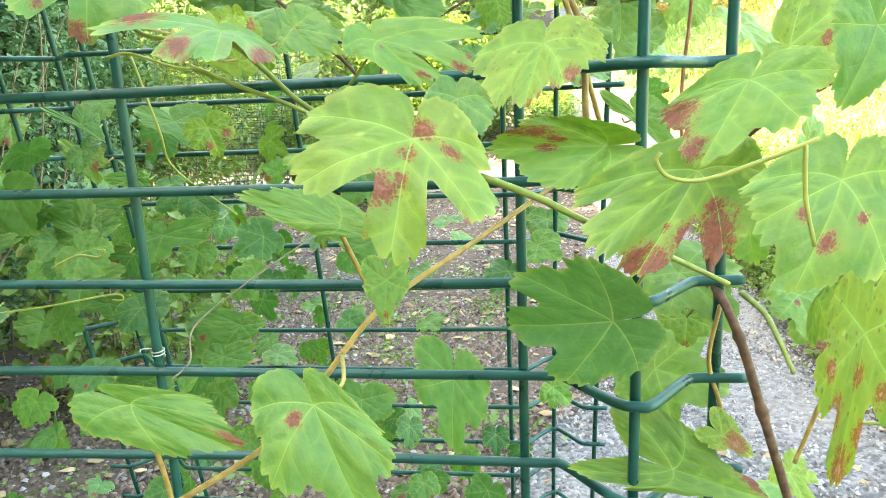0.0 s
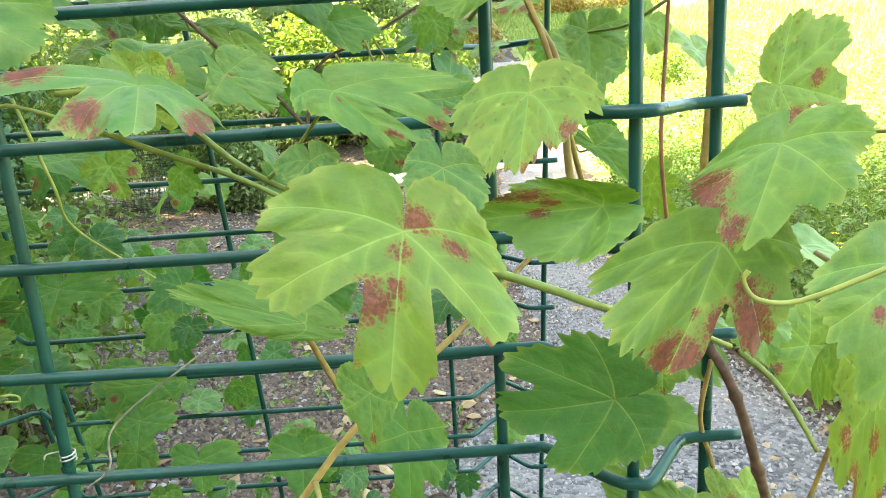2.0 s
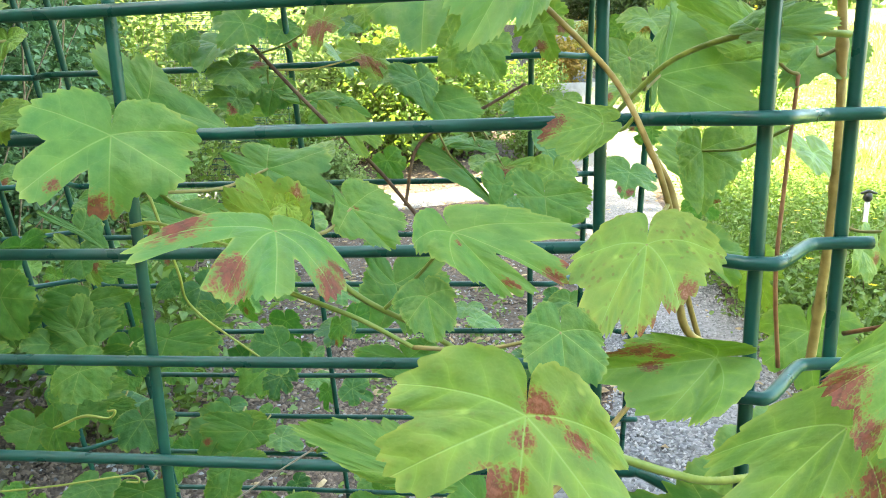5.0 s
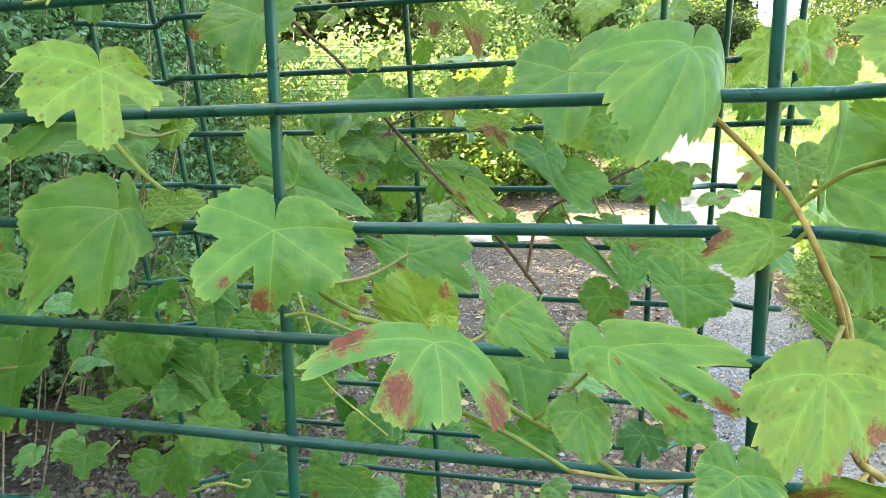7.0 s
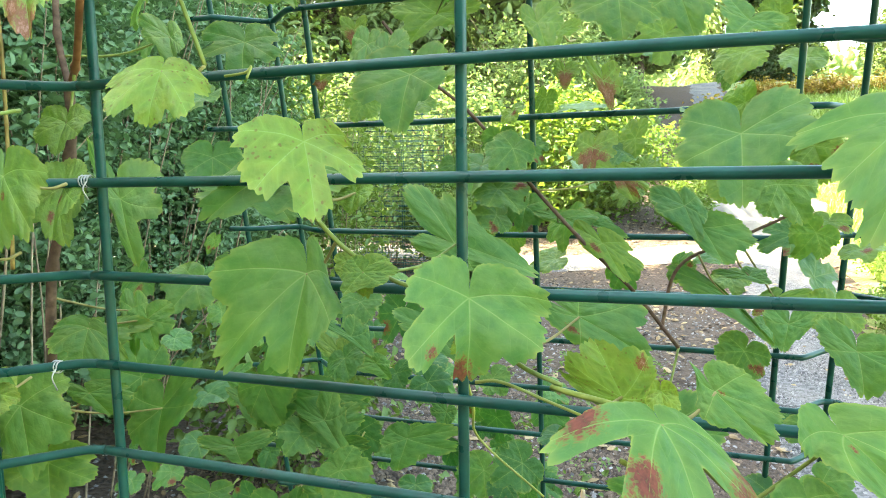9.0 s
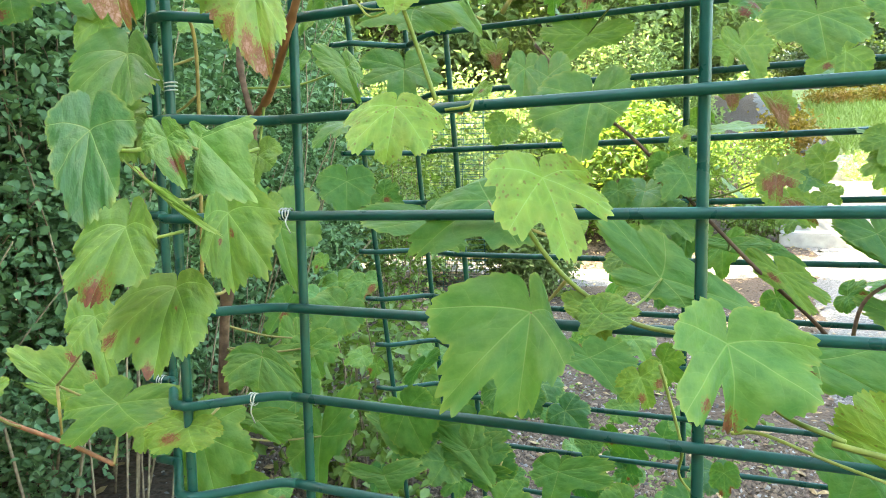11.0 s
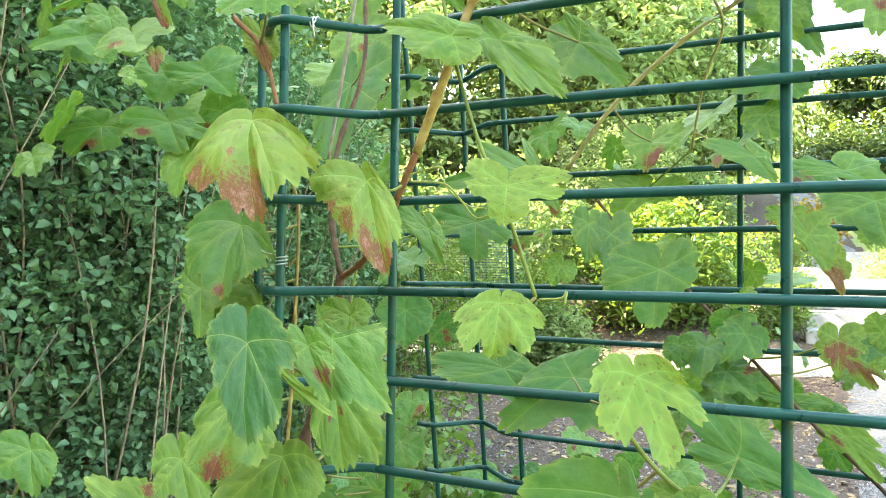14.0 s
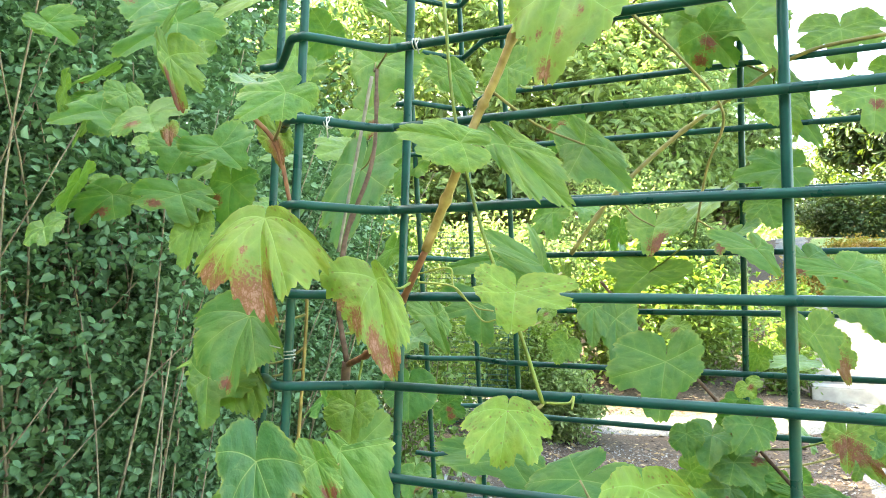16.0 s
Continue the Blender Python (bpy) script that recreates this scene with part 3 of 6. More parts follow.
def petioles(things):
    """A thin leaf stalk from every blade to the cane nearest to it."""
    canes = np.array(CANE_AT)
    for n, (base, tip, blade) in enumerate(things):
        rng = random.Random(n)
        base, tip = np.array(base), np.array(tip)
        gap = canes - base
        far = np.linalg.norm(gap, axis=1) + 0.6 * np.clip(gap @ tip / (np.linalg.norm(tip) + 1e-9), 0, None)
        end = canes[far.argmin()]
        if np.linalg.norm(end - base) > 0.075:
            end = base + tip * 0.12 + np.array((rng.uniform(-0.008, 0.008), 0.034, 0.0))
        mid = (base + end) / 2 + np.array((rng.uniform(-0.004, 0.004), rng.uniform(-0.002, 0.006), -0.004))
        line = smooth_line([base + tip * 0.015, mid, end], 6)
        line = [np.array(p) - base for p in line]
        mesh_object("petiole", *tube(line, np.linspace(0.0006, 0.0009, len(line)), 6), CANE["stalk" if n % 3 else "green"], blade)


vine = thing("grapevine", "grapevine with green and yellowing lobed leaves blotched red and brown", "vine")
cane(vine, [(-0.146, -0.090, 0.830), (-0.101, -0.090, 0.859), (-0.079, -0.090, 0.883), (-0.057, -0.088, 0.910), (-0.041, -0.080, 0.922), (-0.016, -0.060, 0.935), (0.010, -0.030, 0.948), (0.036, -0.010, 0.963)], 0.00125, 0.0010, "tan")
cane(vine, [(-0.013, -0.100, 0.964), (0.007, -0.095, 0.955), (0.024, -0.080, 0.944), (0.060, -0.040, 0.922), (0.089, -0.030, 0.906)], 0.0013, 0.0012, "green")
cane(vine, [(0.135, 0.000, 0.778), (0.114, -0.010, 0.836), (0.102, -0.015, 0.870), (0.095, -0.010, 0.889), (0.094, 0.010, 0.896), (0.093, 0.020, 0.916)], 0.002312, 0.00204, "brown")
cane(vine, [(0.045, 0.000, 0.957), (0.031, -0.010, 0.973), (0.029, 0.000, 1.017), (0.018, 0.000, 1.040)], 0.00176, 0.00143, "tan")
cane(vine, [(0.050, 0.020, 0.945), (0.039, 0.010, 0.974), (0.024, -0.010, 1.019), (0.015, -0.010, 1.043), (0.003, 0.000, 1.068), (-0.023, 0.000, 1.095), (-0.030, 0.000, 1.103)], 0.001265, 0.0011, "tan")
cane(vine, [(0.100, 0.030, 0.936), (0.102, 0.030, 0.969), (0.104, 0.030, 1.019), (0.102, 0.030, 1.071), (0.097, 0.030, 1.128)], 0.0022, 0.00187, "tan")
cane(vine, [(0.082, 0.020, 0.940), (0.078, 0.020, 0.982), (0.083, 0.030, 1.024), (0.085, 0.030, 1.067)], 0.00098, 0.00084, "red")
cane(vine, [(0.080, -0.020, 1.078), (0.050, -0.020, 1.080), (0.028, 0.000, 1.074), (0.014, 0.010, 1.061), (-0.006, 0.010, 1.039)], 0.0013, 0.001, "green")
cane(vine, [(-0.098, 0.200, 0.978), (-0.130, 0.200, 1.018), (-0.168, 0.200, 1.055), (-0.209, 0.200, 1.100), (-0.251, 0.210, 1.147), (-0.290, 0.220, 1.179), (-0.325, 0.220, 1.222)], 0.001428, 0.001292, "brown")
cane(vine, [(-0.110, 0.200, 0.990), (-0.099, 0.210, 1.034), (-0.060, 0.220, 1.054), (-0.022, 0.220, 1.074)], 0.00136, 0.001088, "brown")
cane(vine, [(-0.273, -0.020, 1.100), (-0.260, -0.015, 1.080), (-0.246, -0.012, 1.066), (-0.225, -0.010, 1.054), (-0.191, -0.015, 1.048), (-0.172, -0.020, 1.026), (-0.151, -0.030, 1.020)], 0.0011, 0.001, "green")
cane(vine, [(-0.155, -0.030, 1.019), (-0.118, -0.050, 1.017), (-0.092, -0.040, 0.991), (-0.072, -0.030, 0.976), (-0.050, -0.030, 0.962)], 0.0012, 0.0011, "green")
cane(vine, [(-0.500, 0.060, -0.02), (-0.512, 0.055, 0.45), (-0.505, 0.050, 0.80), (-0.496, 0.050, 1.009), (-0.482, 0.050, 1.072), (-0.467, 0.050, 1.127), (-0.461, 0.045, 1.158)], 0.003536, 0.003128, "brown")
cane(vine, [(-0.461, 0.045, 1.158), (-0.472, 0.050, 1.196), (-0.475, 0.060, 1.245), (-0.467, 0.080, 1.306), (-0.478, 0.100, 1.383)], 0.00204, 0.001496, "brown")
cane(vine, [(-0.460, 0.045, 1.156), (-0.427, 0.020, 1.169), (-0.395, -0.005, 1.198), (-0.378, -0.012, 1.225)], 0.0021, 0.00196, "red")
cane(vine, [(-0.378, -0.012, 1.225), (-0.362, -0.015, 1.260), (-0.356, -0.015, 1.276), (-0.349, -0.010, 1.300), (-0.338, -0.010, 1.322), (-0.322, -0.010, 1.361)], 0.00264, 0.00231, "tan")
cane(vine, [(-0.367, -0.020, 1.363), (-0.359, -0.020, 1.298), (-0.341, -0.025, 1.236), (-0.320, -0.030, 1.188), (-0.307, -0.028, 1.150)], 0.0009, 0.001, "green")
cane(vine, [(-0.423, 0.000, 1.334), (-0.433, 0.000, 1.277), (-0.442, 0.000, 1.227)], 0.0012, 0.001, "grey")
cane(vine, [(-0.346, 0.200, 1.243), (-0.309, 0.200, 1.293), (-0.262, 0.210, 1.339), (-0.220, 0.220, 1.370), (-0.171, 0.220, 1.398), (-0.117, 0.220, 1.405)], 0.0019, 0.0015, "stalk")
cane(vine, [(-0.285, 0.120, 1.404), (-0.256, 0.140, 1.377), (-0.228, 0.160, 1.339), (-0.240, 0.180, 1.303), (-0.250, 0.200, 1.255)], 0.0012, 0.0009, "stalk")
cane(vine, [(-0.490, -0.030, 1.309), (-0.476, -0.020, 1.290), (-0.463, -0.020, 1.251)], 0.00154, 0.00126, "red")
cane(vine, [(-0.651, -0.050, 1.004), (-0.614, -0.050, 0.995), (-0.584, -0.040, 0.979), (-0.544, -0.030, 0.966), (-0.509, -0.030, 0.959)], 0.00150, 0.00130, "red")
cane(vine, [(-0.591, 0.000, 0.988), (-0.590, 0.000, 0.953)], 0.0011, 0.00088, "tan")
cane(vine, [(-0.476, 0.010, 1.049), (-0.473, 0.010, 1.090), (-0.470, 0.010, 1.189), (-0.467, 0.000, 1.213)], 0.00121, 0.00099, "tan")
cane(vine, [(0.098, 0.000, 0.963), (0.105, -0.030, 0.978), (0.117, -0.050, 0.990)], 0.00098, 0.00084, "red")
cane(vine, [(-0.128, -0.060, 1.006), (-0.110, -0.060, 0.998), (-0.088, -0.060, 0.989), (-0.070, -0.060, 0.979)], 0.001, 0.0008, "green")
cane(vine, [(0.070, -0.150, 0.976), (0.057, -0.150, 0.971), (0.044, -0.150, 0.967), (0.036, -0.150, 0.968), (0.033, -0.150, 0.972), (0.034, -0.150, 0.974)], 0.0006, 0.0005, "pale")
cane(vine, [(0.067, -0.150, 0.975), (0.068, -0.150, 0.962), (0.071, -0.150, 0.950)], 0.0006, 0.0005, "pale")
cane(vine, [(0.098, -0.020, 0.899), (0.101, -0.040, 0.896), (0.100, -0.060, 0.891), (0.102, -0.070, 0.882)], 0.0015, 0.0008, "green")
cane(vine, [(0.090, 0.000, 0.793), (0.098, 0.000, 0.828), (0.091, 0.000, 0.858), (0.095, 0.000, 0.887)], 0.00121, 0.0011, "tan")
cane(vine, [(0.140, -0.030, 0.882), (0.130, -0.030, 0.848), (0.122, -0.030, 0.821)], 0.0011, 0.00099, "tan")
cane(vine, [(-0.189, -0.004, 0.848), (-0.174, -0.010, 0.861), (-0.169, -0.010, 0.880), (-0.137, -0.010, 0.904), (-0.099, -0.010, 0.928)], 0.00045, 0.0004, "grey")
cane(vine, [(-0.154, -0.085, 0.866), (-0.149, -0.085, 0.842), (-0.147, -0.085, 0.826)], 0.00121, 0.00099, "tan")
cane(vine, [(-0.061, -0.070, 0.919), (-0.067, -0.075, 0.937), (-0.070, -0.078, 0.949)], 0.0011, 0.00088, "tan")
cane(vine, [(-0.267, 0.020, 0.905), (-0.250, 0.020, 0.912), (-0.237, 0.020, 0.911), (-0.233, 0.020, 0.915), (-0.237, 0.020, 0.915)], 0.0008, 0.0006, "pale")
cane(vine, [(-0.373, -0.030, 1.207), (-0.354, -0.030, 1.205), (-0.345, -0.030, 1.197), (-0.337, -0.030, 1.188), (-0.329, -0.030, 1.189)], 0.0006, 0.0004, "pale")
cane(vine, [(-0.378, -0.020, 1.212), (-0.360, -0.020, 1.215), (-0.357, -0.020, 1.205), (-0.345, -0.020, 1.195), (-0.335, -0.020, 1.193)], 0.0006, 0.0004, "pale")
cane(vine, [(-0.188, -0.020, 1.015), (-0.177, -0.020, 1.016), (-0.156, -0.020, 1.009), (-0.138, -0.030, 1.007)], 0.0008, 0.0006, "pale")
cane(vine, [(-0.278, -0.010, 0.888), (-0.247, -0.010, 0.892), (-0.211, -0.010, 0.898), (-0.206, -0.010, 0.895), (-0.212, -0.010, 0.895)], 0.0005, 0.0004, "pale")
cane(vine, [(-0.310, -0.010, 1.148), (-0.299, -0.010, 1.149), (-0.297, -0.008, 1.152), (-0.297, -0.012, 1.146)], 0.0007, 0.0006, "pale")
cane(vine, [(0.133, -0.040, 0.854), (0.138, -0.040, 0.848), (0.154, -0.040, 0.846)], 0.001, 0.0008, "pale")
cane(vine, [(-0.219, 0.050, 1.021), (-0.208, 0.050, 0.980), (-0.207, 0.060, 0.956), (-0.171, 0.060, 0.927)], 0.0009, 0.0006, "pale")
leaf(vine, (-0.034, -0.105, 0.977), (-0.005, -0.022, -0.034), (-0.036, -0.010, -0.013), (0.022, -0.017, -0.026), 0.46, 0.6, 0.16, [(0.42, 0.02, 0.1), (0, 0.16, 0.08), (-0.16, 0.52, 0.14), (-0.02, 0.42, 0.08), (-0.3, 0.95, 0.12), (0.6, 0.72, 0.14), (0.1, -0.12, 0.12)], (-0.033, 0.002, 0.009), (0.024, -0.005, -0.004), (0.22, 0.50, 0.55, 0.20))
leaf(vine, (0.062, -0.077, 0.961), (-0.024, -0.022, -0.031), (-0.039, -0.019, -0.025), (0.004, -0.019, -0.026), 0.36, 0.28, 0.08, [(0.55, 0.5, 0.25), (0.36, 0.3, 0.1), (0.75, 0.6, 0.2), (-0.15, 0.88, 0.18), (0.12, 0.9, 0.16), (0.25, 0.62, 0.13), (-0.4, 0.85, 0.07), (0, 0.6, 0.05)], (-0.040, -0.008, -0.004), (0.021, -0.007, -0.001), (0.28, 0.05, 0.45, 0.15))
leaf(vine, (-0.115, -0.058, 1.019), (0.010, -0.033, -0.016), (-0.004, -0.036, -0.014), (0.026, -0.027, -0.017), 0.1, 0.8, 0.12, [(-0.58, -0.30, 0.15), (-0.62, 0.42, 0.18), (-0.55, 0.75, 0.12), (0.78, 0.20, 0.12), (0.78, 0.56, 0.26)], (-0.035, -0.028, 0.003), (0.022, 0.003, -0.009), (0.60, 0.05, 0.45, 0.15), 0.6)
leaf(vine, (-0.057, -0.038, 1.014), (0.022, -0.017, -0.020), (0.002, -0.012, -0.012), (0.040, -0.015, -0.017), 0.12, 0.7, 0.12, [(0.7, 0.5, 0.1), (0.1, 0.8, 0.08), (0.9, 0.3, 0.09), (-0.1, 0.2, 0.05)], (-0.014, -0.004, -0.003), (0.036, -0.000, 0.004), (0.12, 0.10, 0.60, 0.30))
leaf(vine, (0.010, -0.039, 1.009), (-0.008, -0.025, -0.025), (-0.019, -0.023, -0.024), (0.007, -0.019, -0.018), 0.55, 0.3, 0.15, [(0.55, 0.75, 0.17), (0.8, 0.4, 0.14), (0.1, 1, 0.09), (0.3, 0.92, 0.12), (-0.2, 0.95, 0.07)], (-0.027, -0.007, -0.003), (0.024, -0.006, -0.001), (0.10, 0.12, 0.15, 0.10))
leaf(vine, (-0.096, -0.028, 1.022), (0.016, -0.009, -0.014), (-0.004, -0.006, -0.009), (0.023, -0.004, -0.006), 0.12, 0.15, 0.12, [(0.1, 0.05, 0.06)], (-0.007, 0.002, 0.006), (0.010, 0.003, 0.008), (0.08, 0.10, 0.10, 0.08))
leaf(vine, (-0.067, -0.040, 0.991), (0.004, -0.011, -0.014), (-0.007, -0.007, -0.009), (0.011, -0.007, -0.008), 0.12, 0.3, 0.1, [], (-0.012, -0.002, -0.001), (0.009, 0.001, 0.003), (0.12, 0.10, 0.10, 0.10))
leaf(vine, (-0.190, -0.022, 1.051), (0.003, -0.013, -0.030), (-0.015, -0.035, -0.019), (0.030, -0.005, -0.019), 0.1, 0.65, 0.12, [(-0.15, 0.95, 0.2), (-0.5, 0.55, 0.07)], (-0.018, -0.018, 0.013), (0.029, 0.008, -0.000), (0.30, 0.52, 0.12, 0.10))
leaf(vine, (-0.270, -0.012, 1.057), (-0.002, -0.016, -0.043), (-0.034, -0.019, -0.038), (0.019, -0.011, -0.022), 0.12, 0.3, 0.12, [], (-0.046, -0.006, 0.002), (0.010, 0.004, -0.005), (0.12, 0.32, 0.15, 0.10))
leaf(vine, (-0.261, -0.026, 1.116), (0.015, -0.020, -0.032), (-0.007, -0.031, -0.022), (0.026, -0.001, -0.016), 0.6, 0.75, 0.14, [], (-0.015, -0.026, 0.005), (0.019, 0.003, 0.003), (0.14, 0.28, 0.50, 0.25), 0.62)
leaf(vine, (-0.030, 0.005, 1.119), (-0.021, -0.035, -0.041), (-0.032, -0.030, -0.025), (-0.001, -0.025, -0.037), 0.15, 0.25, 0.22, [], (-0.042, -0.016, -0.004), (0.014, 0.004, -0.011), (0.30, 0.08, 0.08, 0.05), 0.6)
leaf(vine, (-0.022, -0.073, 0.989), (0.001, -0.014, -0.019), (-0.012, -0.006, -0.007), (0.013, -0.008, -0.009), 0.12, 0.35, 0.12, [], (-0.011, 0.000, 0.004), (0.011, -0.001, 0.001), (0.10, 0.12, 0.12, 0.10))
leaf(vine, (0.035, -0.040, 0.968), (-0.048, -0.016, 0.001), (-0.026, -0.021, -0.015), (-0.031, -0.013, 0.012), 0.35, 0.4, 0.14, [(0.2, 0.45, 0.1), (0, 0.55, 0.1), (0.45, 0.6, 0.16), (0.5, 0.8, 0.12)], (-0.005, -0.020, -0.012), (-0.011, -0.013, 0.012), (0.06, 0.08, 0.08, 0.06))
leaf(vine, (0.118, -0.002, 1.006), (0.023, -0.007, -0.008), (0.002, -0.010, -0.017), (0.030, 0.006, 0.022), 0.55, 0.35, 0.1, [(-0.4, 0.75, 0.22), (-0.6, 0.45, 0.2), (0.15, 0.5, 0.1)], (-0.009, -0.009, -0.017), (0.008, 0.009, 0.028), (0.08, 0.25, 0.25, 0.08))
leaf(vine, (0.075, -0.084, 0.991), (-0.019, -0.018, -0.025), (-0.030, -0.011, -0.013), (0.011, -0.012, -0.015), 0.28, 0.35, 0.12, [(-0.7, 0.5, 0.28), (-0.85, 0.2, 0.2), (-0.2, 0.9, 0.15), (-0.5, 0.75, 0.15)], (-0.025, -0.006, -0.005), (0.027, -0.001, 0.003), (0.08, 0.12, 0.15, 0.10))
leaf(vine, (0.100, -0.110, 1.004), (-0.011, -0.006, -0.022), (-0.013, -0.000, 0.001), (0.008, -0.003, -0.013), 0.1, 0.1, 0.2)
leaf(vine, (0.090, -0.119, 0.962), (-0.017, -0.017, -0.027), (-0.028, -0.009, -0.012), (0.005, -0.015, -0.023), 0.3, 0.2, 0.15, [(0.1, 0.6, 0.1), (-0.3, 0.4, 0.08), (0.35, 0.3, 0.07)], (-0.025, -0.002, 0.001), (0.014, -0.001, 0.003), (0.08, 0.10, 0.10, 0.08))
# dark tone: the shadow of the leaf above, put into its colour
leaf(vine, (0.038, -0.046, 0.895), (-0.044, -0.003, -0.001), (-0.039, 0.000, 0.021), (-0.022, -0.007, -0.026), -0.2, 0.32, 0.06, [], (-0.009, 0.001, 0.027), (0.011, -0.006, -0.018), (0.12, 0.32, 0.28, 0.10))
leaf(vine, (-0.067, -0.082, 0.946), (-0.043, 0.009, 0.010), (-0.021, 0.000, 0.000), (-0.025, 0.011, 0.013), 0.15, 0.3, 0.1, [], (-0.006, -0.003, -0.004), (-0.004, 0.009, 0.010), (0.10, 0.10, 0.10, 0.10))
leaf(vine, (-0.048, -0.093, 0.927), (0.001, -0.009, -0.014), (-0.008, -0.002, -0.004), (0.008, -0.002, -0.003), 0.15, 0.3, 0.12, [(0, 0.8, 0.1)])
leaf(vine, (-0.064, -0.135, 0.899), (0.017, -0.017, -0.024), (-0.010, -0.014, -0.019), (0.028, -0.011, -0.014), 0.18, 0.4, 0.18, [(-0.3, 0.1, 0.1)], (-0.019, -0.002, 0.000), (0.017, -0.003, -0.001), (0.10, 0.12, 0.12, 0.10))
leaf(vine, (-0.150, -0.098, 0.880), (0.049, -0.011, -0.013), (0.020, -0.011, -0.015), (0.040, -0.005, -0.003), 0.12, 0.15, 0.16, [(0.3, 0.9, 0.2)], (-0.019, -0.005, -0.007), (0.023, 0.000, 0.005), (0.06, 0.08, 0.08, 0.06))
leaf(vine, (0.070, -0.024, 0.813), (0.044, -0.007, -0.012), (-0.014, -0.005, -0.009), (0.005, 0.012, 0.019), 0.3, 0.3, 0.12, [(0.2, 0.9, 0.15)])
leaf(vine, (0.136, -0.050, 0.891), (-0.013, -0.015, -0.057), (-0.018, -0.002, -0.024), (0.011, -0.012, -0.026), 0.62, 0.5, 0.15, [(0, 0.3, 0.09), (-0.3, 0.6, 0.13), (0.2, 0.7, 0.11), (0, 0.92, 0.14), (0.4, 0.45, 0.09), (-0.55, 0.35, 0.10)])
leaf(vine, (0.093, -0.020, 0.829), (0.010, -0.011, -0.005), (-0.005, -0.008, -0.004), (0.008, 0.007, 0.004), 0.6, 0.3, 0.12, [(0, 0.5, 0.4)])
leaf(vine, (0.126, -0.030, 0.901), (0.009, 0.000, 0.010), (0.003, -0.006, -0.015), (0.015, -0.001, 0.013), 0.4, 0.3, 0.1)
leaf(vine, (0.070, 0.030, 1.080), (-0.034, 0.003, 0.017), (-0.017, -0.001, -0.004), (-0.019, 0.004, 0.021), 0.35, 0.4, 0.12, [], (-0.003, -0.001, -0.007), (-0.004, 0.003, 0.015), (0.10, 0.10, 0.10, 0.10))
leaf(vine, (-0.002, -0.012, 1.050), (-0.024, -0.008, -0.005), (-0.015, -0.009, -0.013), (-0.018, 0.002, 0.008), 0.35, 0.2, 0.10, [(0.35, 0.85, 0.28), (0.1, 0.98, 0.2)], (-0.005, -0.006, -0.011), (-0.005, 0.002, 0.007), (0.05, 0.08, 0.10, 0.05))
leaf(vine, (0.028, 0.030, 1.068), (0.011, 0.018, 0.033), (0.004, 0.011, 0.022), (0.046, 0.012, 0.004), 0.25, 0.2, 0.14)
leaf(vine, (0.013, 0.020, 1.076), (-0.000, -0.009, -0.014), (-0.010, -0.002, -0.003), (0.010, -0.003, -0.004), 0.35, 0.3, 0.1)
leaf(vine, (0.053, 0.050, 1.035), (-0.002, -0.014, -0.022), (-0.011, -0.006, -0.010), (0.016, -0.006, -0.010), 0.3, 0.3, 0.12)
leaf(vine, (0.096, 0.040, 1.079), (-0.017, -0.010, -0.017), (-0.017, -0.002, -0.004), (0.010, -0.009, -0.015), 0.2, 0.3, 0.12)
leaf(vine, (0.049, -0.020, 1.081), (0.020, 0.001, 0.007), (0.024, -0.006, -0.001), (0.010, 0.006, 0.009), 0.25, 0.2, 0.1)
leaf(vine, (-0.220, 0.060, 1.064), (0.044, -0.008, -0.013), (0.000, 0.014, 0.022), (0.013, -0.009, -0.014), 0.05, 0.3, 0.14)
leaf(vine, (-0.152, 0.040, 1.032), (0.035, -0.010, -0.017), (0.002, -0.008, -0.013), (0.028, 0.005, 0.007), 0.06, 0.2, 0.14, [(-0.5, 0.2, 0.1)], low_left=(-0.022, 0.003, 0.005), low_right=(-0.002, 0.007, 0.011))
leaf(vine, (-0.129, -0.012, 1.011), (-0.012, 0.002, 0.023), (-0.024, 0.001, 0.015), (0.010, 0.002, 0.018), 0.6, 0.2, 0.1, [(0.6, 0.5, 0.12)], (-0.022, 0.001, 0.005), (0.013, 0.000, 0.004), (0.10, 0.10, 0.10, 0.10))
leaf(vine, (-0.115, -0.045, 1.026), (0.002, -0.003, -0.009), (-0.005, -0.002, -0.005), (0.006, -0.002, -0.005), 0.75, 0.1, 0.35, [], (-0.004, -0.002, 0.001), (0.005, -0.002, 0.002), (0.05, 0.05, 0.05, 0.05))
leaf(vine, (-0.238, -0.020, 1.060), (-0.007, -0.005, -0.009), (-0.010, -0.002, 0.000), (0.010, -0.001, -0.005), 0.35, 0.2, 0.1)
leaf(vine, (-0.321, -0.039, 1.147), (-0.000, -0.011, -0.025), (-0.012, -0.020, -0.019), (0.016, -0.005, -0.019), 0.6, 0.75, 0.12, [], (-0.016, -0.008, -0.002), (0.018, 0.008, -0.005), (0.15, 0.25, 0.22, 0.15), 0.7)
leaf(vine, (-0.242, -0.012, 1.060), (0.004, -0.007, -0.011), (-0.011, -0.002, -0.003), (0.014, -0.002, -0.003), 0.5, 0.1, 0.3)
leaf(vine, (-0.259, 0.020, 1.093), (0.001, -0.007, -0.011), (-0.009, -0.003, -0.004), (0.008, -0.003, -0.004), 0.5, 0.1, 0.2)
leaf(vine, (-0.455, 0.100, 0.935), (0.010, -0.022, -0.036), (-0.020, -0.012, -0.019), (0.027, 0.003, 0.004), 0.08, 0.4, 0.12)
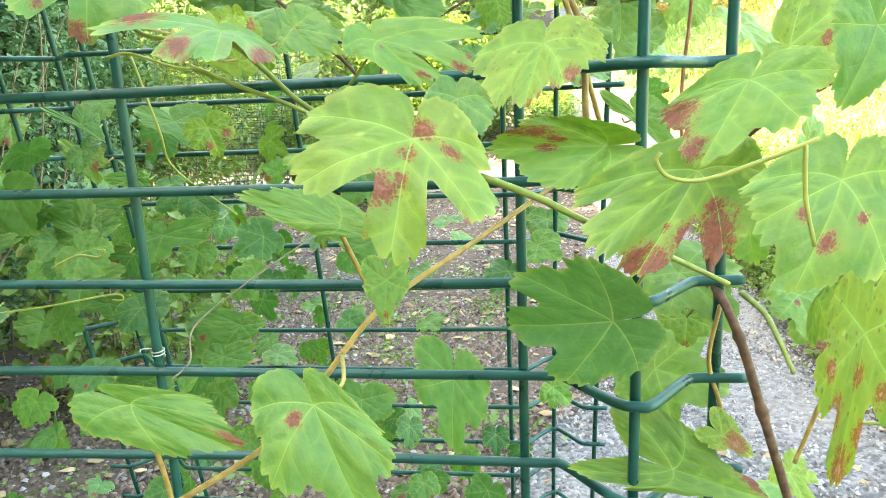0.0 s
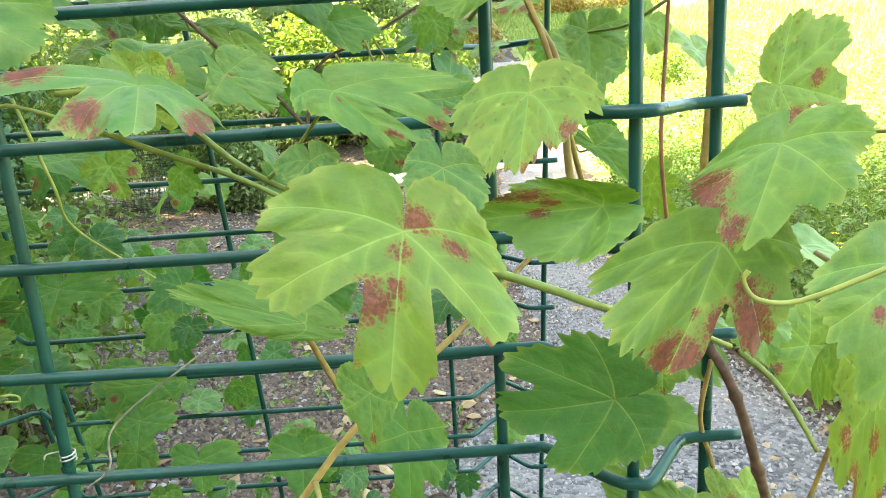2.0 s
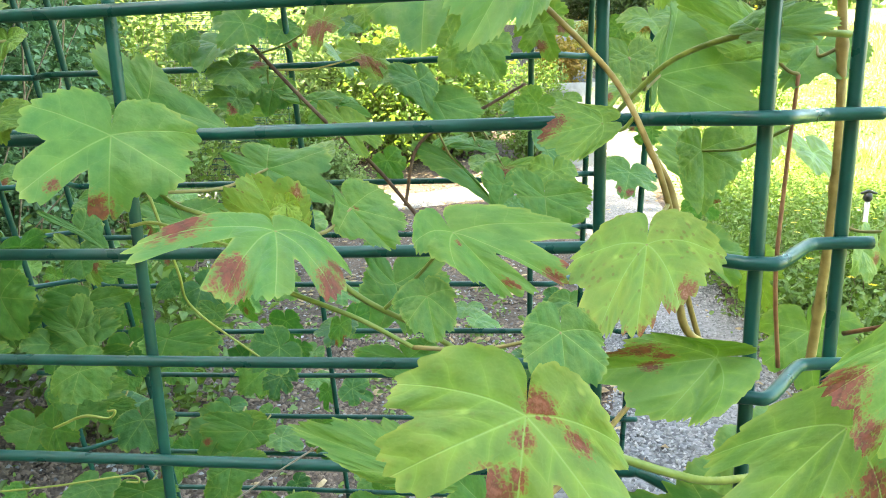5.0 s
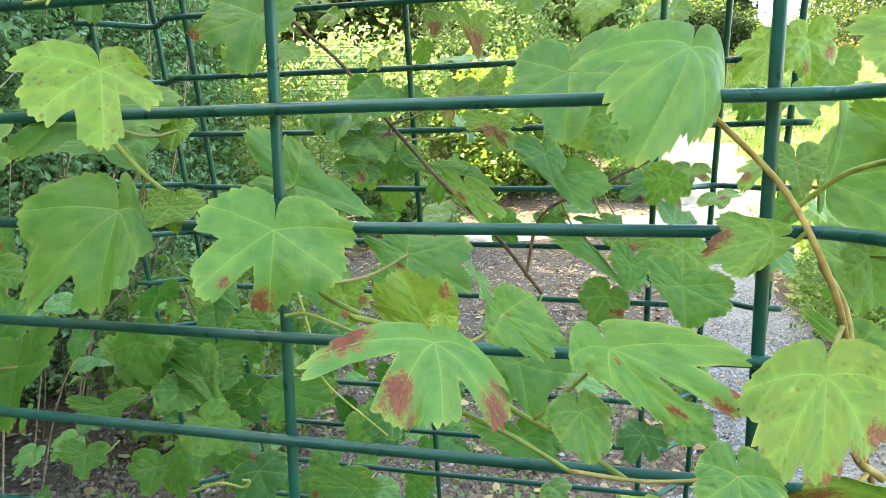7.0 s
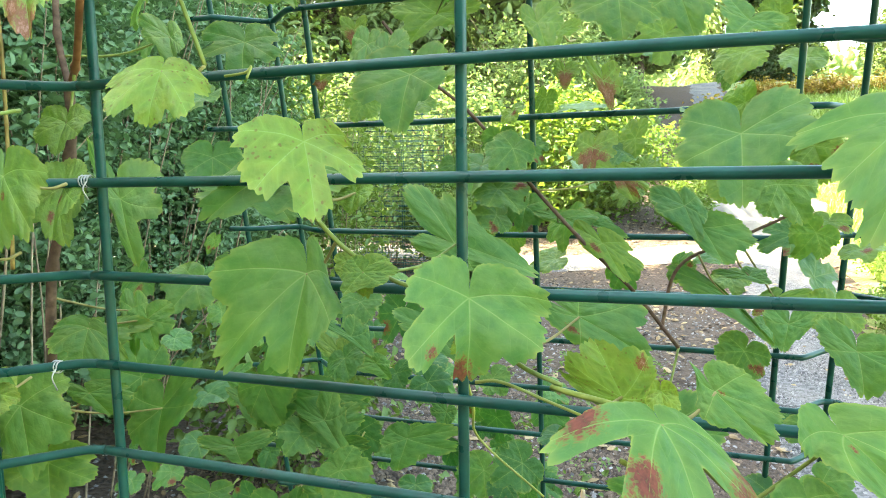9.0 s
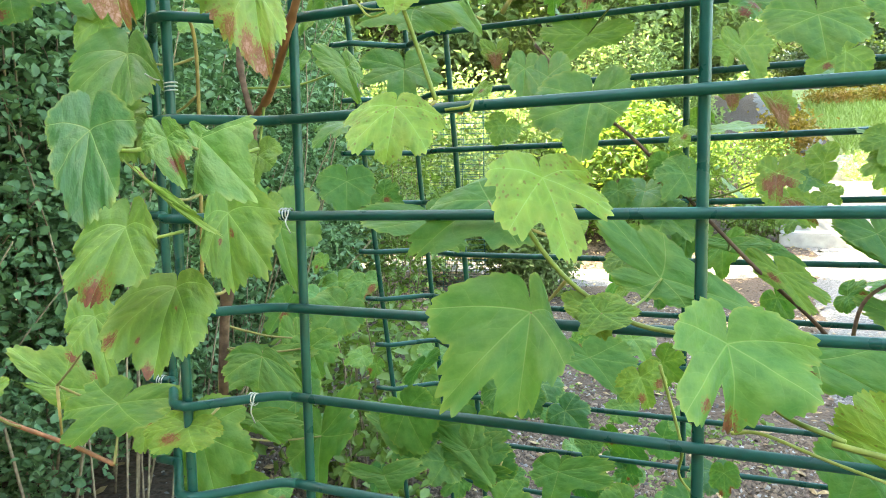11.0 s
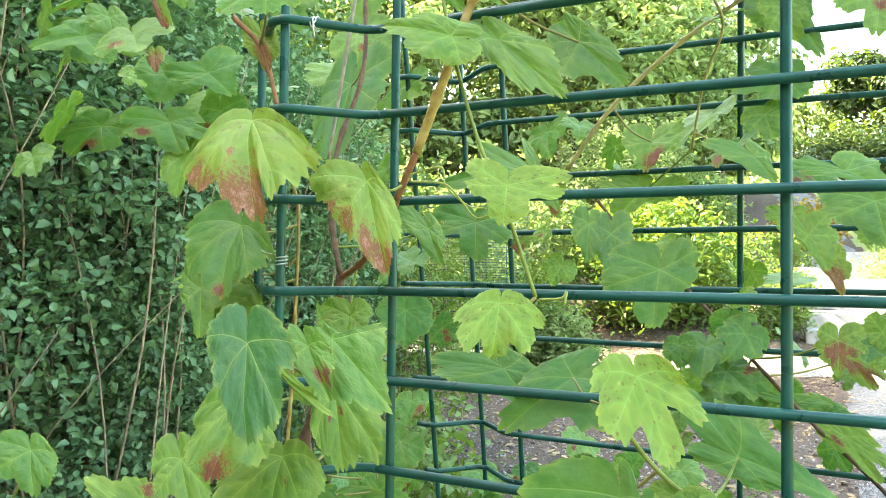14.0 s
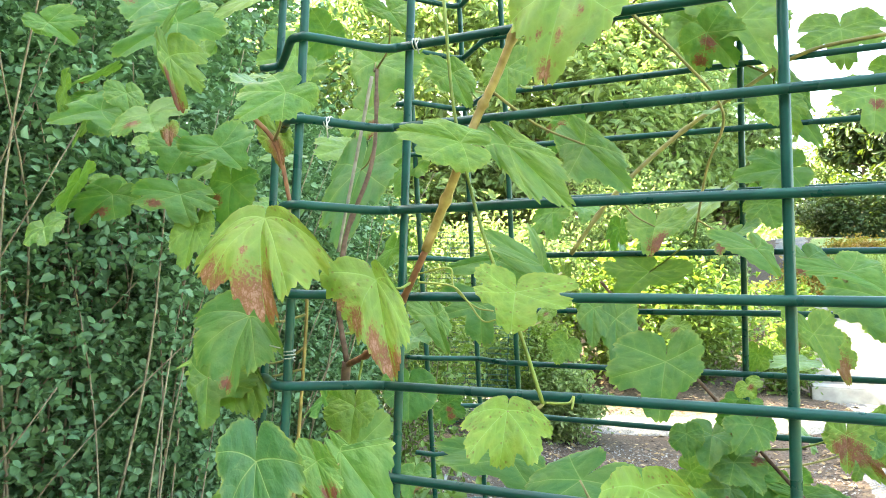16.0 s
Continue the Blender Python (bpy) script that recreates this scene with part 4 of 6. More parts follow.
leaf(vine, (-0.265, 0.118, 1.164), (-0.003, -0.016, -0.036), (-0.034, -0.009, -0.013), (0.019, -0.003, -0.012), 0.15, 0.3, 0.12)
leaf(vine, (-0.077, 0.086, 1.120), (-0.001, -0.024, -0.035), (-0.028, -0.010, -0.016), (0.029, -0.005, -0.006), 0.12, 0.3, 0.14)
leaf(vine, (-0.499, 0.120, 1.086), (0.028, -0.019, -0.047), (-0.021, 0.001, 0.009), (0.039, 0.003, -0.008), 0.15, 0.6, 0.12)
leaf(vine, (-0.460, 0.030, 1.093), (0.017, -0.012, -0.030), (-0.017, -0.011, -0.014), (0.021, 0.003, -0.003), 0.4, 0.3, 0.12)
leaf(vine, (-0.465, 0.050, 1.005), (0.004, -0.010, -0.019), (-0.021, -0.012, -0.013), (0.031, -0.008, -0.025), 0.15, 0.2, 0.12)
leaf(vine, (-0.454, 0.090, 1.003), (0.013, -0.008, -0.020), (-0.007, -0.008, -0.012), (0.022, 0.002, -0.004), 0.1, 0.4, 0.12)
leaf(vine, (-0.473, 0.020, 0.926), (0.014, -0.011, -0.023), (-0.023, -0.012, -0.012), (0.032, 0.002, -0.008), 0.3, 0.3, 0.12)
leaf(vine, (-0.142, 0.240, 1.100), (0.011, -0.013, -0.020), (-0.015, -0.004, -0.006), (0.022, -0.009, -0.013), 0.5, 0.5, 0.14, [(0, 0.3, 0.3), (0.3, 0.6, 0.3), (-0.3, 0.5, 0.2)])
leaf(vine, (-0.068, 0.200, 1.016), (0.025, -0.023, -0.026), (-0.022, -0.002, -0.001), (0.017, -0.015, -0.018), 0.1, 0.1, 0.15)
leaf(vine, (-0.016, 0.100, 1.008), (0.001, -0.012, -0.020), (-0.016, 0.000, 0.000), (0.024, -0.007, -0.011), 0.1, 0.2, 0.12)
leaf(vine, (-0.106, 0.120, 0.953), (0.009, -0.017, -0.028), (-0.014, 0.001, 0.002), (0.032, -0.002, -0.004), 0.03, 0.3, 0.12)
leaf(vine, (-0.459, -0.048, 1.241), (0.025, -0.025, -0.056), (-0.016, -0.020, -0.041), (0.037, -0.021, -0.044), 0.65, 0.12, 0.2, [(-0.6, 0.7, 0.22), (-0.15, 0.9, 0.3), (0.1, 0.8, 0.25), (-0.75, 0.45, 0.15), (0.2, 0.4, 0.05), (-0.2, 0.4, 0.05), (0.35, 0.6, 0.05)], (-0.033, -0.012, -0.018), (0.053, -0.013, -0.022), (0.05, 0.12, 0.20, 0.05), 0.4)
leaf(vine, (-0.398, -0.030, 1.208), (0.027, -0.026, -0.047), (0.001, -0.019, -0.031), (0.032, -0.019, -0.031), 0.6, 0.2, 0.18, [(-0.65, 0.45, 0.16), (-0.3, 0.75, 0.2), (-0.1, 0.95, 0.22), (0.2, 0.9, 0.15), (-0.85, 0.2, 0.12)], (-0.038, -0.002, 0.005), (0.014, -0.006, -0.002), (0.06, 0.06, 0.08, 0.06), 0.5)
leaf(vine, (-0.488, -0.022, 1.187), (0.004, -0.019, -0.041), (-0.028, -0.013, -0.026), (0.023, -0.015, -0.032), 0.06, 0.5, 0.14, [(0, 0.97, 0.12)], (-0.038, -0.004, 0.000), (0.032, -0.010, -0.016), (0.10, 0.08, 0.22, 0.15))
leaf(vine, (-0.510, 0.000, 1.157), (0.014, -0.021, -0.029), (-0.028, -0.013, -0.015), (0.032, -0.019, -0.028), 0.35, 0.6, 0.15, [], (-0.047, -0.004, -0.002), (0.027, -0.009, -0.012), (0.35, 0.10, 0.10, 0.10))
leaf(vine, (-0.389, -0.131, 1.134), (0.015, -0.018, -0.031), (-0.002, -0.012, -0.019), (0.028, -0.014, -0.023), -0.3, 0.25, 0.1, [], (-0.016, -0.002, 0.003), (0.022, -0.002, 0.003), (0.10, 0.10, 0.10, 0.12))
leaf(vine, (-0.433, -0.060, 1.112), (-0.031, 0.010, 0.017), (-0.017, 0.007, 0.012), (0.023, -0.004, -0.006), 0.5, 0.4, 0.15, [(0.1, 0.8, 0.2)])
leaf(vine, (-0.375, -0.112, 1.132), (0.017, -0.010, -0.018), (-0.005, -0.005, -0.006), (0.016, -0.005, -0.007), 0.2, 0.3, 0.15, [(0.4, 0.7, 0.22), (0, 0.6, 0.14)], (-0.011, -0.001, 0.003), (0.008, -0.001, 0.003), (0.10, 0.10, 0.10, 0.10))
leaf(vine, (-0.375, -0.095, 1.133), (0.036, -0.015, -0.022), (0.012, -0.016, -0.022), (0.024, 0.001, 0.006), 0.12, 0.25, 0.10, [], (0.008, -0.008, -0.010), (0.007, 0.001, 0.001), (0.05, 0.05, 0.05, 0.05))
leaf(vine, (-0.402, -0.050, 1.103), (0.018, -0.019, -0.034), (0.000, -0.015, -0.023), (0.036, -0.016, -0.025), 0.3, 0.2, 0.15, [(0.1, 0.3, 0.06), (-0.2, 0.4, 0.05)], (-0.008, -0.007, -0.003), (0.028, -0.004, 0.003), (0.10, 0.10, 0.10, 0.10))
leaf(vine, (-0.318, -0.038, 1.202), (0.001, -0.010, -0.019), (-0.018, -0.005, -0.001), (0.025, 0.001, -0.008), 0.6, 0.55, 0.12)
leaf(vine, (-0.351, -0.030, 1.279), (-0.034, -0.006, 0.008), (-0.018, 0.001, 0.013), (-0.015, -0.009, -0.012), 0.3, 0.3, 0.2)
leaf(vine, (-0.331, -0.012, 1.280), (0.040, -0.024, -0.041), (0.018, -0.020, -0.033), (0.030, -0.011, -0.013), 0.22, 0.15, 0.16, [], (-0.013, -0.003, 0.001), (0.013, -0.003, 0.002), (0.08, 0.08, 0.08, 0.08))
leaf(vine, (-0.300, 0.030, 1.289), (0.028, -0.018, -0.032), (-0.006, -0.014, -0.024), (0.024, -0.008, -0.011), 0.18, 0.2, 0.14, [], (-0.016, -0.002, 0.001), (-0.001, 0.005, 0.015), (0.10, 0.15, 0.10, 0.10))
leaf(vine, (-0.184, 0.250, 1.380), (0.024, -0.024, -0.056), (-0.021, -0.009, -0.023), (0.019, -0.006, -0.012), 0.2, 0.3, 0.15)
leaf(vine, (-0.299, 0.020, 1.106), (-0.030, -0.025, -0.024), (-0.028, -0.009, -0.006), (0.020, -0.017, -0.022), 0.08, 0.3, 0.15)
leaf(vine, (-0.426, -0.060, 1.069), (0.015, -0.031, -0.034), (-0.018, -0.024, -0.025), (0.034, -0.023, -0.024), 0.38, 0.15, 0.12, [(-0.1, 0.95, 0.1), (-0.75, 0.5, 0.1), (0.2, 0.3, 0.04), (-0.3, 0.6, 0.04)], (-0.029, -0.010, -0.008), (0.025, -0.004, 0.002), (0.10, 0.10, 0.08, 0.06), 0.45)
leaf(vine, (-0.438, -0.075, 1.098), (-0.001, -0.020, -0.035), (-0.017, -0.015, -0.024), (0.026, -0.014, -0.021), 0.32, 0.2, 0.15, [(-0, 0.92, 0.28)], (-0.021, -0.007, -0.003), (0.023, -0.006, -0.001), (0.10, 0.10, 0.10, 0.10))
leaf(vine, (-0.422, 0.000, 1.097), (0.009, -0.018, -0.028), (-0.015, -0.008, -0.012), (0.015, -0.006, -0.009), 0.4, 0.2, 0.15, [(0.1, 0.3, 0.1), (-0.1, 0.6, 0.1)])
leaf(vine, (-0.552, 0.000, 1.036), (0.036, -0.019, -0.046), (-0.007, -0.012, -0.019), (0.030, -0.003, -0.017), 0.35, 0.5, 0.12, low_left=(-0.018, -0.006, -0.003), low_right=(0.017, 0.004, 0.002))
leaf(vine, (-0.616, 0.020, 0.978), (0.039, 0.008, -0.002), (0.013, -0.006, -0.011), (-0.005, 0.018, 0.023), 0.35, 0.3, 0.12, [(0.6, 0.5, 0.14), (0.2, 0.9, 0.14)], low_left=(-0.034, -0.006, 0.003), low_right=(-0.059, 0.005, 0.023))
leaf(vine, (-0.514, -0.020, 0.991), (-0.024, -0.016, -0.025), (-0.040, -0.005, -0.008), (0.030, -0.006, -0.009), 0.2, 0.5, 0.12)
leaf(vine, (-0.547, -0.080, 1.007), (-0.000, -0.009, -0.014), (-0.014, -0.008, -0.007), (0.015, 0.004, 0.001), 0.35, 0.3, 0.12)
leaf(vine, (-0.492, 0.080, 0.993), (-0.018, -0.014, -0.022), (-0.029, -0.008, -0.013), (0.030, -0.004, -0.007), 0.1, 0.3, 0.12)
leaf(vine, (-0.474, 0.100, 1.006), (0.016, -0.018, -0.028), (-0.005, -0.008, -0.013), (0.018, -0.008, -0.013), 0.1, 0.3, 0.12)
leaf(vine, (-0.479, 0.060, 0.957), (0.024, -0.007, -0.010), (-0.004, -0.004, -0.007), (0.038, 0.001, 0.001), 0.12, 0.3, 0.12)
leaf(vine, (-0.627, -0.050, 1.045), (0.014, -0.007, -0.024), (-0.014, -0.012, -0.011), (0.023, 0.001, -0.017), 0.15, 0.2, 0.12)
leaf(vine, (-0.453, -0.030, 0.989), (-0.015, -0.009, -0.015), (-0.027, -0.004, -0.007), (0.013, -0.007, -0.010), 0.5, 0.3, 0.12, [(0, 0.5, 0.2)])
leaf(vine, (-0.519, -0.020, 1.149), (0.009, -0.009, -0.028), (-0.008, -0.006, -0.009), (0.031, 0.007, -0.006), 0.2, 0.5, 0.12)
leaf(vine, (-0.874, 0.150, 1.413), (-0.022, -0.028, -0.022), (-0.017, -0.014, 0.001), (0.027, 0.018, -0.013), 0.12, 0.4, 0.15)
leaf(vine, (-0.694, 0.100, 1.457), (-0.033, -0.036, -0.042), (-0.033, -0.027, -0.013), (0.010, -0.004, -0.037), 0.1, 0.4, 0.15)
leaf(vine, (-0.826, 0.130, 1.396), (-0.032, -0.035, -0.019), (-0.020, -0.012, 0.011), (0.023, 0.007, -0.027), 0.12, 0.5, 0.15)
leaf(vine, (-0.791, 0.130, 1.410), (0.014, -0.003, -0.029), (-0.016, -0.009, -0.010), (0.022, 0.004, -0.016), 0.2, 0.2, 0.12)
leaf(vine, (-0.647, 0.050, 1.398), (0.018, -0.001, -0.050), (-0.002, -0.002, -0.015), (0.039, 0.007, -0.031), 0.35, 0.5, 0.15, [(-0.2, 0.8, 0.3), (-0.3, 0.5, 0.2), (0, 0.95, 0.2)])
leaf(vine, (-0.432, -0.070, 1.302), (-0.017, -0.015, -0.018), (-0.020, -0.011, -0.002), (0.002, -0.004, -0.018), 0.15, 0.4, 0.12)
leaf(vine, (-0.955, 0.150, 1.522), (0.032, 0.014, -0.027), (-0.003, -0.004, -0.017), (0.039, 0.022, 0.004), 0.12, 0.4, 0.12)
leaf(vine, (-0.760, 0.180, 1.312), (0.023, -0.004, -0.035), (-0.038, -0.019, -0.017), (0.043, 0.010, -0.016), 0.08, 0.6, 0.15, [(-0.5, 0.4, 0.15)])
leaf(vine, (-0.887, 0.200, 1.322), (-0.023, -0.023, -0.039), (-0.046, -0.022, -0.012), (0.015, -0.005, -0.032), 0.1, 0.4, 0.15, [(0.3, 0.6, 0.2)])
leaf(vine, (-0.777, 0.200, 1.370), (-0.008, -0.013, -0.034), (-0.043, -0.015, 0.000), (0.030, 0.004, -0.020), 0.03, 0.3, 0.12)
leaf(vine, (-0.719, 0.190, 1.363), (0.031, 0.002, -0.026), (-0.026, -0.012, -0.013), (0.033, 0.015, 0.013), 0.03, 0.3, 0.12)
leaf(vine, (-0.772, 0.170, 1.381), (0.007, -0.004, -0.021), (-0.006, -0.004, -0.007), (0.011, 0.002, -0.007), 0.6, 0.2, 0.25, [(0, 0.5, 0.8)])
leaf(vine, (-0.478, -0.018, 1.299), (0.006, -0.000, -0.023), (-0.011, -0.001, -0.006), (0.012, 0.001, -0.011), 0.6, 0.2, 0.2, [(0, 0.4, 0.35), (0.1, 0.7, 0.4)])
leaf(vine, (-0.737, 0.180, 1.277), (0.004, -0.015, -0.048), (-0.020, -0.013, -0.019), (0.020, -0.003, -0.027), 0.4, 0.3, 0.12)
leaf(vine, (-0.299, -0.020, 1.360), (-0.009, -0.010, -0.056), (-0.028, -0.006, -0.019), (0.027, -0.002, -0.026), 0.55, 0.2, 0.15, [(0.1, 0.6, 0.06), (0.3, 0.4, 0.05), (-0.2, 0.6, 0.05), (0, 0.9, 0.1)])
leaf(vine, (-0.215, 0.200, 1.424), (0.021, -0.019, -0.051), (-0.026, -0.003, -0.009), (0.035, -0.004, -0.010), 0.3, 0.4, 0.15)
leaf(vine, (-0.250, 0.220, 1.436), (0.002, -0.009, -0.047), (-0.020, -0.004, -0.018), (0.027, -0.005, -0.030), 0.3, 0.4, 0.15)
leaf(vine, (-0.307, 0.185, 1.191), (0.004, -0.022, -0.035), (-0.009, -0.011, -0.017), (0.017, -0.009, -0.013), 0.12, 0.2, 0.15)
leaf(vine, (-0.325, 0.190, 1.199), (0.003, -0.019, -0.030), (-0.011, -0.008, -0.013), (0.015, -0.012, -0.019), 0.12, 0.2, 0.15)
leaf(vine, (-0.491, 0.120, 1.398), (0.004, -0.009, -0.044), (-0.017, -0.007, -0.015), (0.037, 0.004, -0.018), 0.25, 0.2, 0.15)
leaf(vine, (-0.489, 0.100, 1.303), (0.001, -0.028, -0.066), (-0.022, -0.019, -0.038), (0.029, -0.005, -0.021), 0.06, 0.3, 0.15)
leaf(vine, (-0.438, 0.020, 1.133), (0.006, -0.013, -0.021), (-0.018, -0.005, -0.008), (0.015, -0.005, -0.008), 0.35, 0.3, 0.15)
leaf(vine, (-0.440, 0.050, 1.401), (0.014, -0.001, -0.019), (-0.010, -0.003, -0.003), (0.021, 0.003, -0.006), 0.2, 0.3, 0.15)
leaf(vine, (-0.391, 0.050, 1.350), (0.013, -0.003, -0.026), (-0.011, -0.004, -0.008), (0.018, 0.000, -0.014), 0.25, 0.3, 0.15)
leaf(vine, (-0.356, 0.060, 1.353), (0.003, -0.006, -0.029), (-0.015, -0.004, -0.011), (0.018, 0.000, -0.010), 0.3, 0.3, 0.15)
leaf(vine, (-0.343, 0.100, 1.226), (0.021, -0.019, -0.027), (-0.033, 0.002, 0.008), (-0.002, 0.010, 0.013), 0.12, 0.3, 0.15)
leaf(vine, (-0.382, 0.120, 1.232), (-0.035, -0.012, -0.007), (-0.013, -0.001, 0.004), (0.004, -0.011, -0.021), 0.1, 0.3, 0.15)
leaf(vine, (-0.413, 0.080, 1.190), (0.016, -0.015, -0.024), (-0.019, -0.001, -0.001), (0.016, -0.007, -0.011), 0.15, 0.3, 0.15)
leaf(vine, (-0.281, 0.220, 1.267), (-0.003, -0.017, -0.027), (-0.022, -0.002, -0.004), (0.020, -0.003, -0.005), 0.35, 0.3, 0.15, [(0.2, 0.7, 0.3)])
leaf(vine, (-0.209, 0.150, 1.240), (0.012, -0.016, -0.020), (-0.021, -0.001, -0.001), (0.010, -0.003, -0.004), 0.12, 0.2, 0.15)
leaf(vine, (-0.182, 0.100, 1.185), (0.008, -0.013, -0.021), (-0.005, -0.004, -0.006), (0.015, -0.001, -0.002), 0.3, 0.3, 0.15)
leaf(vine, (-0.164, 0.100, 1.221), (0.016, -0.012, -0.013), (-0.017, -0.001, -0.003), (0.017, 0.001, 0.003), 0.08, 0.2, 0.15)
leaf(vine, (-0.240, 0.200, 1.107), (-0.002, -0.025, -0.019), (-0.021, -0.011, -0.008), (0.015, -0.011, -0.009), 0.08, 0.2, 0.15)
leaf(vine, (-0.157, 0.180, 1.118), (-0.002, -0.014, -0.022), (-0.012, -0.005, -0.009), (0.014, -0.004, -0.007), 0.5, 0.5, 0.15, [(0, 0.3, 0.3), (0.3, 0.6, 0.3), (-0.3, 0.5, 0.3)])
leaf(vine, (-0.405, 0.150, 1.199), (0.006, -0.013, -0.030), (-0.031, -0.007, -0.010), (0.028, -0.004, -0.016), 0.05, 0.6, 0.15)
leaf(vine, (-0.223, 0.220, 1.082), (0.001, -0.017, -0.020), (-0.014, -0.007, -0.006), (0.014, -0.006, -0.008), 0.05, 0.1, 0.1)
leaf(vine, (-0.180, 0.220, 1.067), (0.016, -0.007, -0.009), (-0.013, -0.002, -0.002), (0.024, 0.000, -0.001), 0.05, 0.1, 0.1)
leaf(vine, (-0.151, 0.200, 1.051), (0.017, -0.016, -0.026), (-0.010, -0.003, -0.006), (0.028, -0.011, -0.017), 0.4, 0.5, 0.1, [(-0.4, 0.3, 0.15)])
leaf(vine, (-0.097, 0.200, 1.078), (0.009, -0.020, -0.023), (-0.016, -0.004, -0.006), (0.014, -0.008, -0.009), 0.05, 0.2, 0.1)
leaf(vine, (-0.067, 0.150, 1.188), (-0.010, -0.007, -0.011), (-0.017, 0.006, 0.009), (0.013, -0.005, -0.008), 0.1, 0.5, 0.1)
leaf(vine, (-0.141, 0.150, 1.208), (0.004, -0.012, -0.029), (-0.025, -0.005, -0.012), (0.025, -0.007, -0.017), 0.2, 0.2, 0.1)
leaf(vine, (-0.108, 0.100, 1.195), (0.008, -0.010, -0.025), (-0.013, -0.003, -0.008), (0.018, -0.005, -0.011), 0.15, 0.2, 0.1)
leaf(vine, (-0.289, 0.250, 1.232), (-0.021, -0.011, -0.022), (-0.039, -0.001, 0.003), (0.020, -0.003, -0.011), 0.35, 0.4, 0.1)
leaf(vine, (-0.185, 0.220, 1.205), (-0.003, -0.008, -0.013), (-0.014, -0.001, -0.001), (0.012, -0.002, -0.003), 0.5, 0.5, 0.1)
leaf(vine, (-0.155, 0.240, 1.170), (0.007, -0.015, -0.025), (-0.011, 0.003, 0.005), (0.014, -0.003, -0.005), 0.6, 0.3, 0.1, [(0, 0.5, 0.5)])
leaf(vine, (-0.184, 0.240, 1.178), (0.001, -0.009, -0.014), (-0.008, -0.001, -0.002), (0.011, -0.002, -0.003), 0.5, 0.3, 0.1, [(0, 0.5, 0.5)])
leaf(vine, (-0.372, 0.270, 1.229), (0.002, -0.007, -0.018), (-0.013, -0.002, -0.001), (0.010, 0.001, -0.000), 0.5, 0.3, 0.1, [(0, 0.5, 0.5)])
leaf(vine, (-0.407, 0.270, 1.187), (0.002, -0.004, -0.011), (-0.014, -0.001, 0.001), (0.011, 0.001, -0.000), 0.5, 0.3, 0.1, [(0, 0.5, 0.5)])
leaf(vine, (-0.039, 0.150, 1.010), (-0.004, -0.009, -0.015), (-0.014, 0.001, 0.002), (0.012, -0.001, -0.002), 0.05, 0.2, 0.1)
leaf(vine, (-0.055, 0.200, 1.031), (0.012, -0.008, -0.005), (-0.013, -0.002, -0.002), (0.011, 0.002, 0.002), 0.15, 0.2, 0.1)
leaf(vine, (-0.371, 0.120, 1.092), (0.023, -0.012, -0.021), (-0.037, -0.020, -0.009), (0.025, 0.002, -0.006), 0.1, 0.3, 0.1)
leaf(vine, (-0.351, 0.250, 0.933), (0.016, -0.007, -0.011), (-0.021, -0.004, -0.007), (0.014, -0.000, -0.000), 0, 0.2, 0.1)
leaf(vine, (-0.435, 0.200, 0.905), (0.015, -0.013, -0.020), (-0.023, -0.003, -0.005), (0.033, -0.002, -0.003), 0, 0.3, 0.1)
leaf(vine, (-0.375, 0.200, 0.892), (0.016, -0.010, -0.016), (-0.017, -0.007, -0.011), (0.031, 0.004, 0.006), 0, 0.4, 0.1)
leaf(vine, (-0.285, 0.250, 0.894), (-0.001, -0.008, -0.013), (-0.015, -0.001, -0.001), (0.008, -0.004, -0.006), 0.05, 0.3, 0.1)
leaf(vine, (-0.492, 0.020, 0.961), (0.028, -0.016, -0.037), (-0.003, -0.013, -0.021), (0.040, 0.002, -0.010), 0.15, 0.3, 0.1)
leaf(vine, (-0.576, 0.060, 0.951), (0.006, -0.014, -0.025), (-0.013, -0.010, -0.013), (0.027, 0.001, -0.007), 0.5, 0.3, 0.1, [(0, 0.2, 0.2)])
leaf(vine, (-0.212, 0.230, 1.076), (-0.001, -0.013, -0.021), (-0.015, -0.002, -0.004), (0.016, -0.007, -0.010), 0.05, 0.2, 0.1)
leaf(vine, (-0.160, 0.220, 1.063), (0.026, -0.005, -0.010), (-0.018, -0.000, 0.003), (0.012, 0.005, 0.004), 0.05, 0.2, 0.1)
leaf(vine, (-0.038, 0.200, 1.016), (-0.013, -0.007, -0.011), (-0.013, -0.001, -0.002), (0.014, -0.002, -0.003), 0.35, 0.2, 0.1, [(0, 0.5, 0.5)])
leaf(vine, (-0.112, 0.150, 0.939), (-0.009, -0.014, -0.023), (-0.023, -0.001, -0.001), (0.026, -0.003, -0.005), 0, 0.2, 0.1)
leaf(vine, (-0.105, 0.150, 0.892), (0.020, -0.011, -0.018), (-0.022, -0.005, -0.008), (0.027, -0.001, -0.002), 0, 0.2, 0.1)
leaf(vine, (-0.379, 0.220, 0.912), (-0.004, -0.015, -0.024), (-0.037, -0.004, -0.007), (0.030, -0.007, -0.010), 0, 0.4, 0.1)
leaf(vine, (-0.439, 0.200, 0.906), (0.002, -0.011, -0.018), (-0.036, 0.003, 0.004), (0.029, -0.003, -0.004), 0, 0.3, 0.1)
leaf(vine, (-0.372, 0.220, 0.867), (0.007, -0.007, -0.011), (-0.027, -0.002, -0.004), (0.026, -0.001, -0.001), 0.05, 0.5, 0.1, [(0.3, 0.7, 0.15)])
leaf(vine, (-0.431, 0.150, 0.887), (0.011, -0.007, -0.010), (-0.027, -0.003, -0.004), (0.033, 0.004, 0.007), 0, 0.3, 0.1)
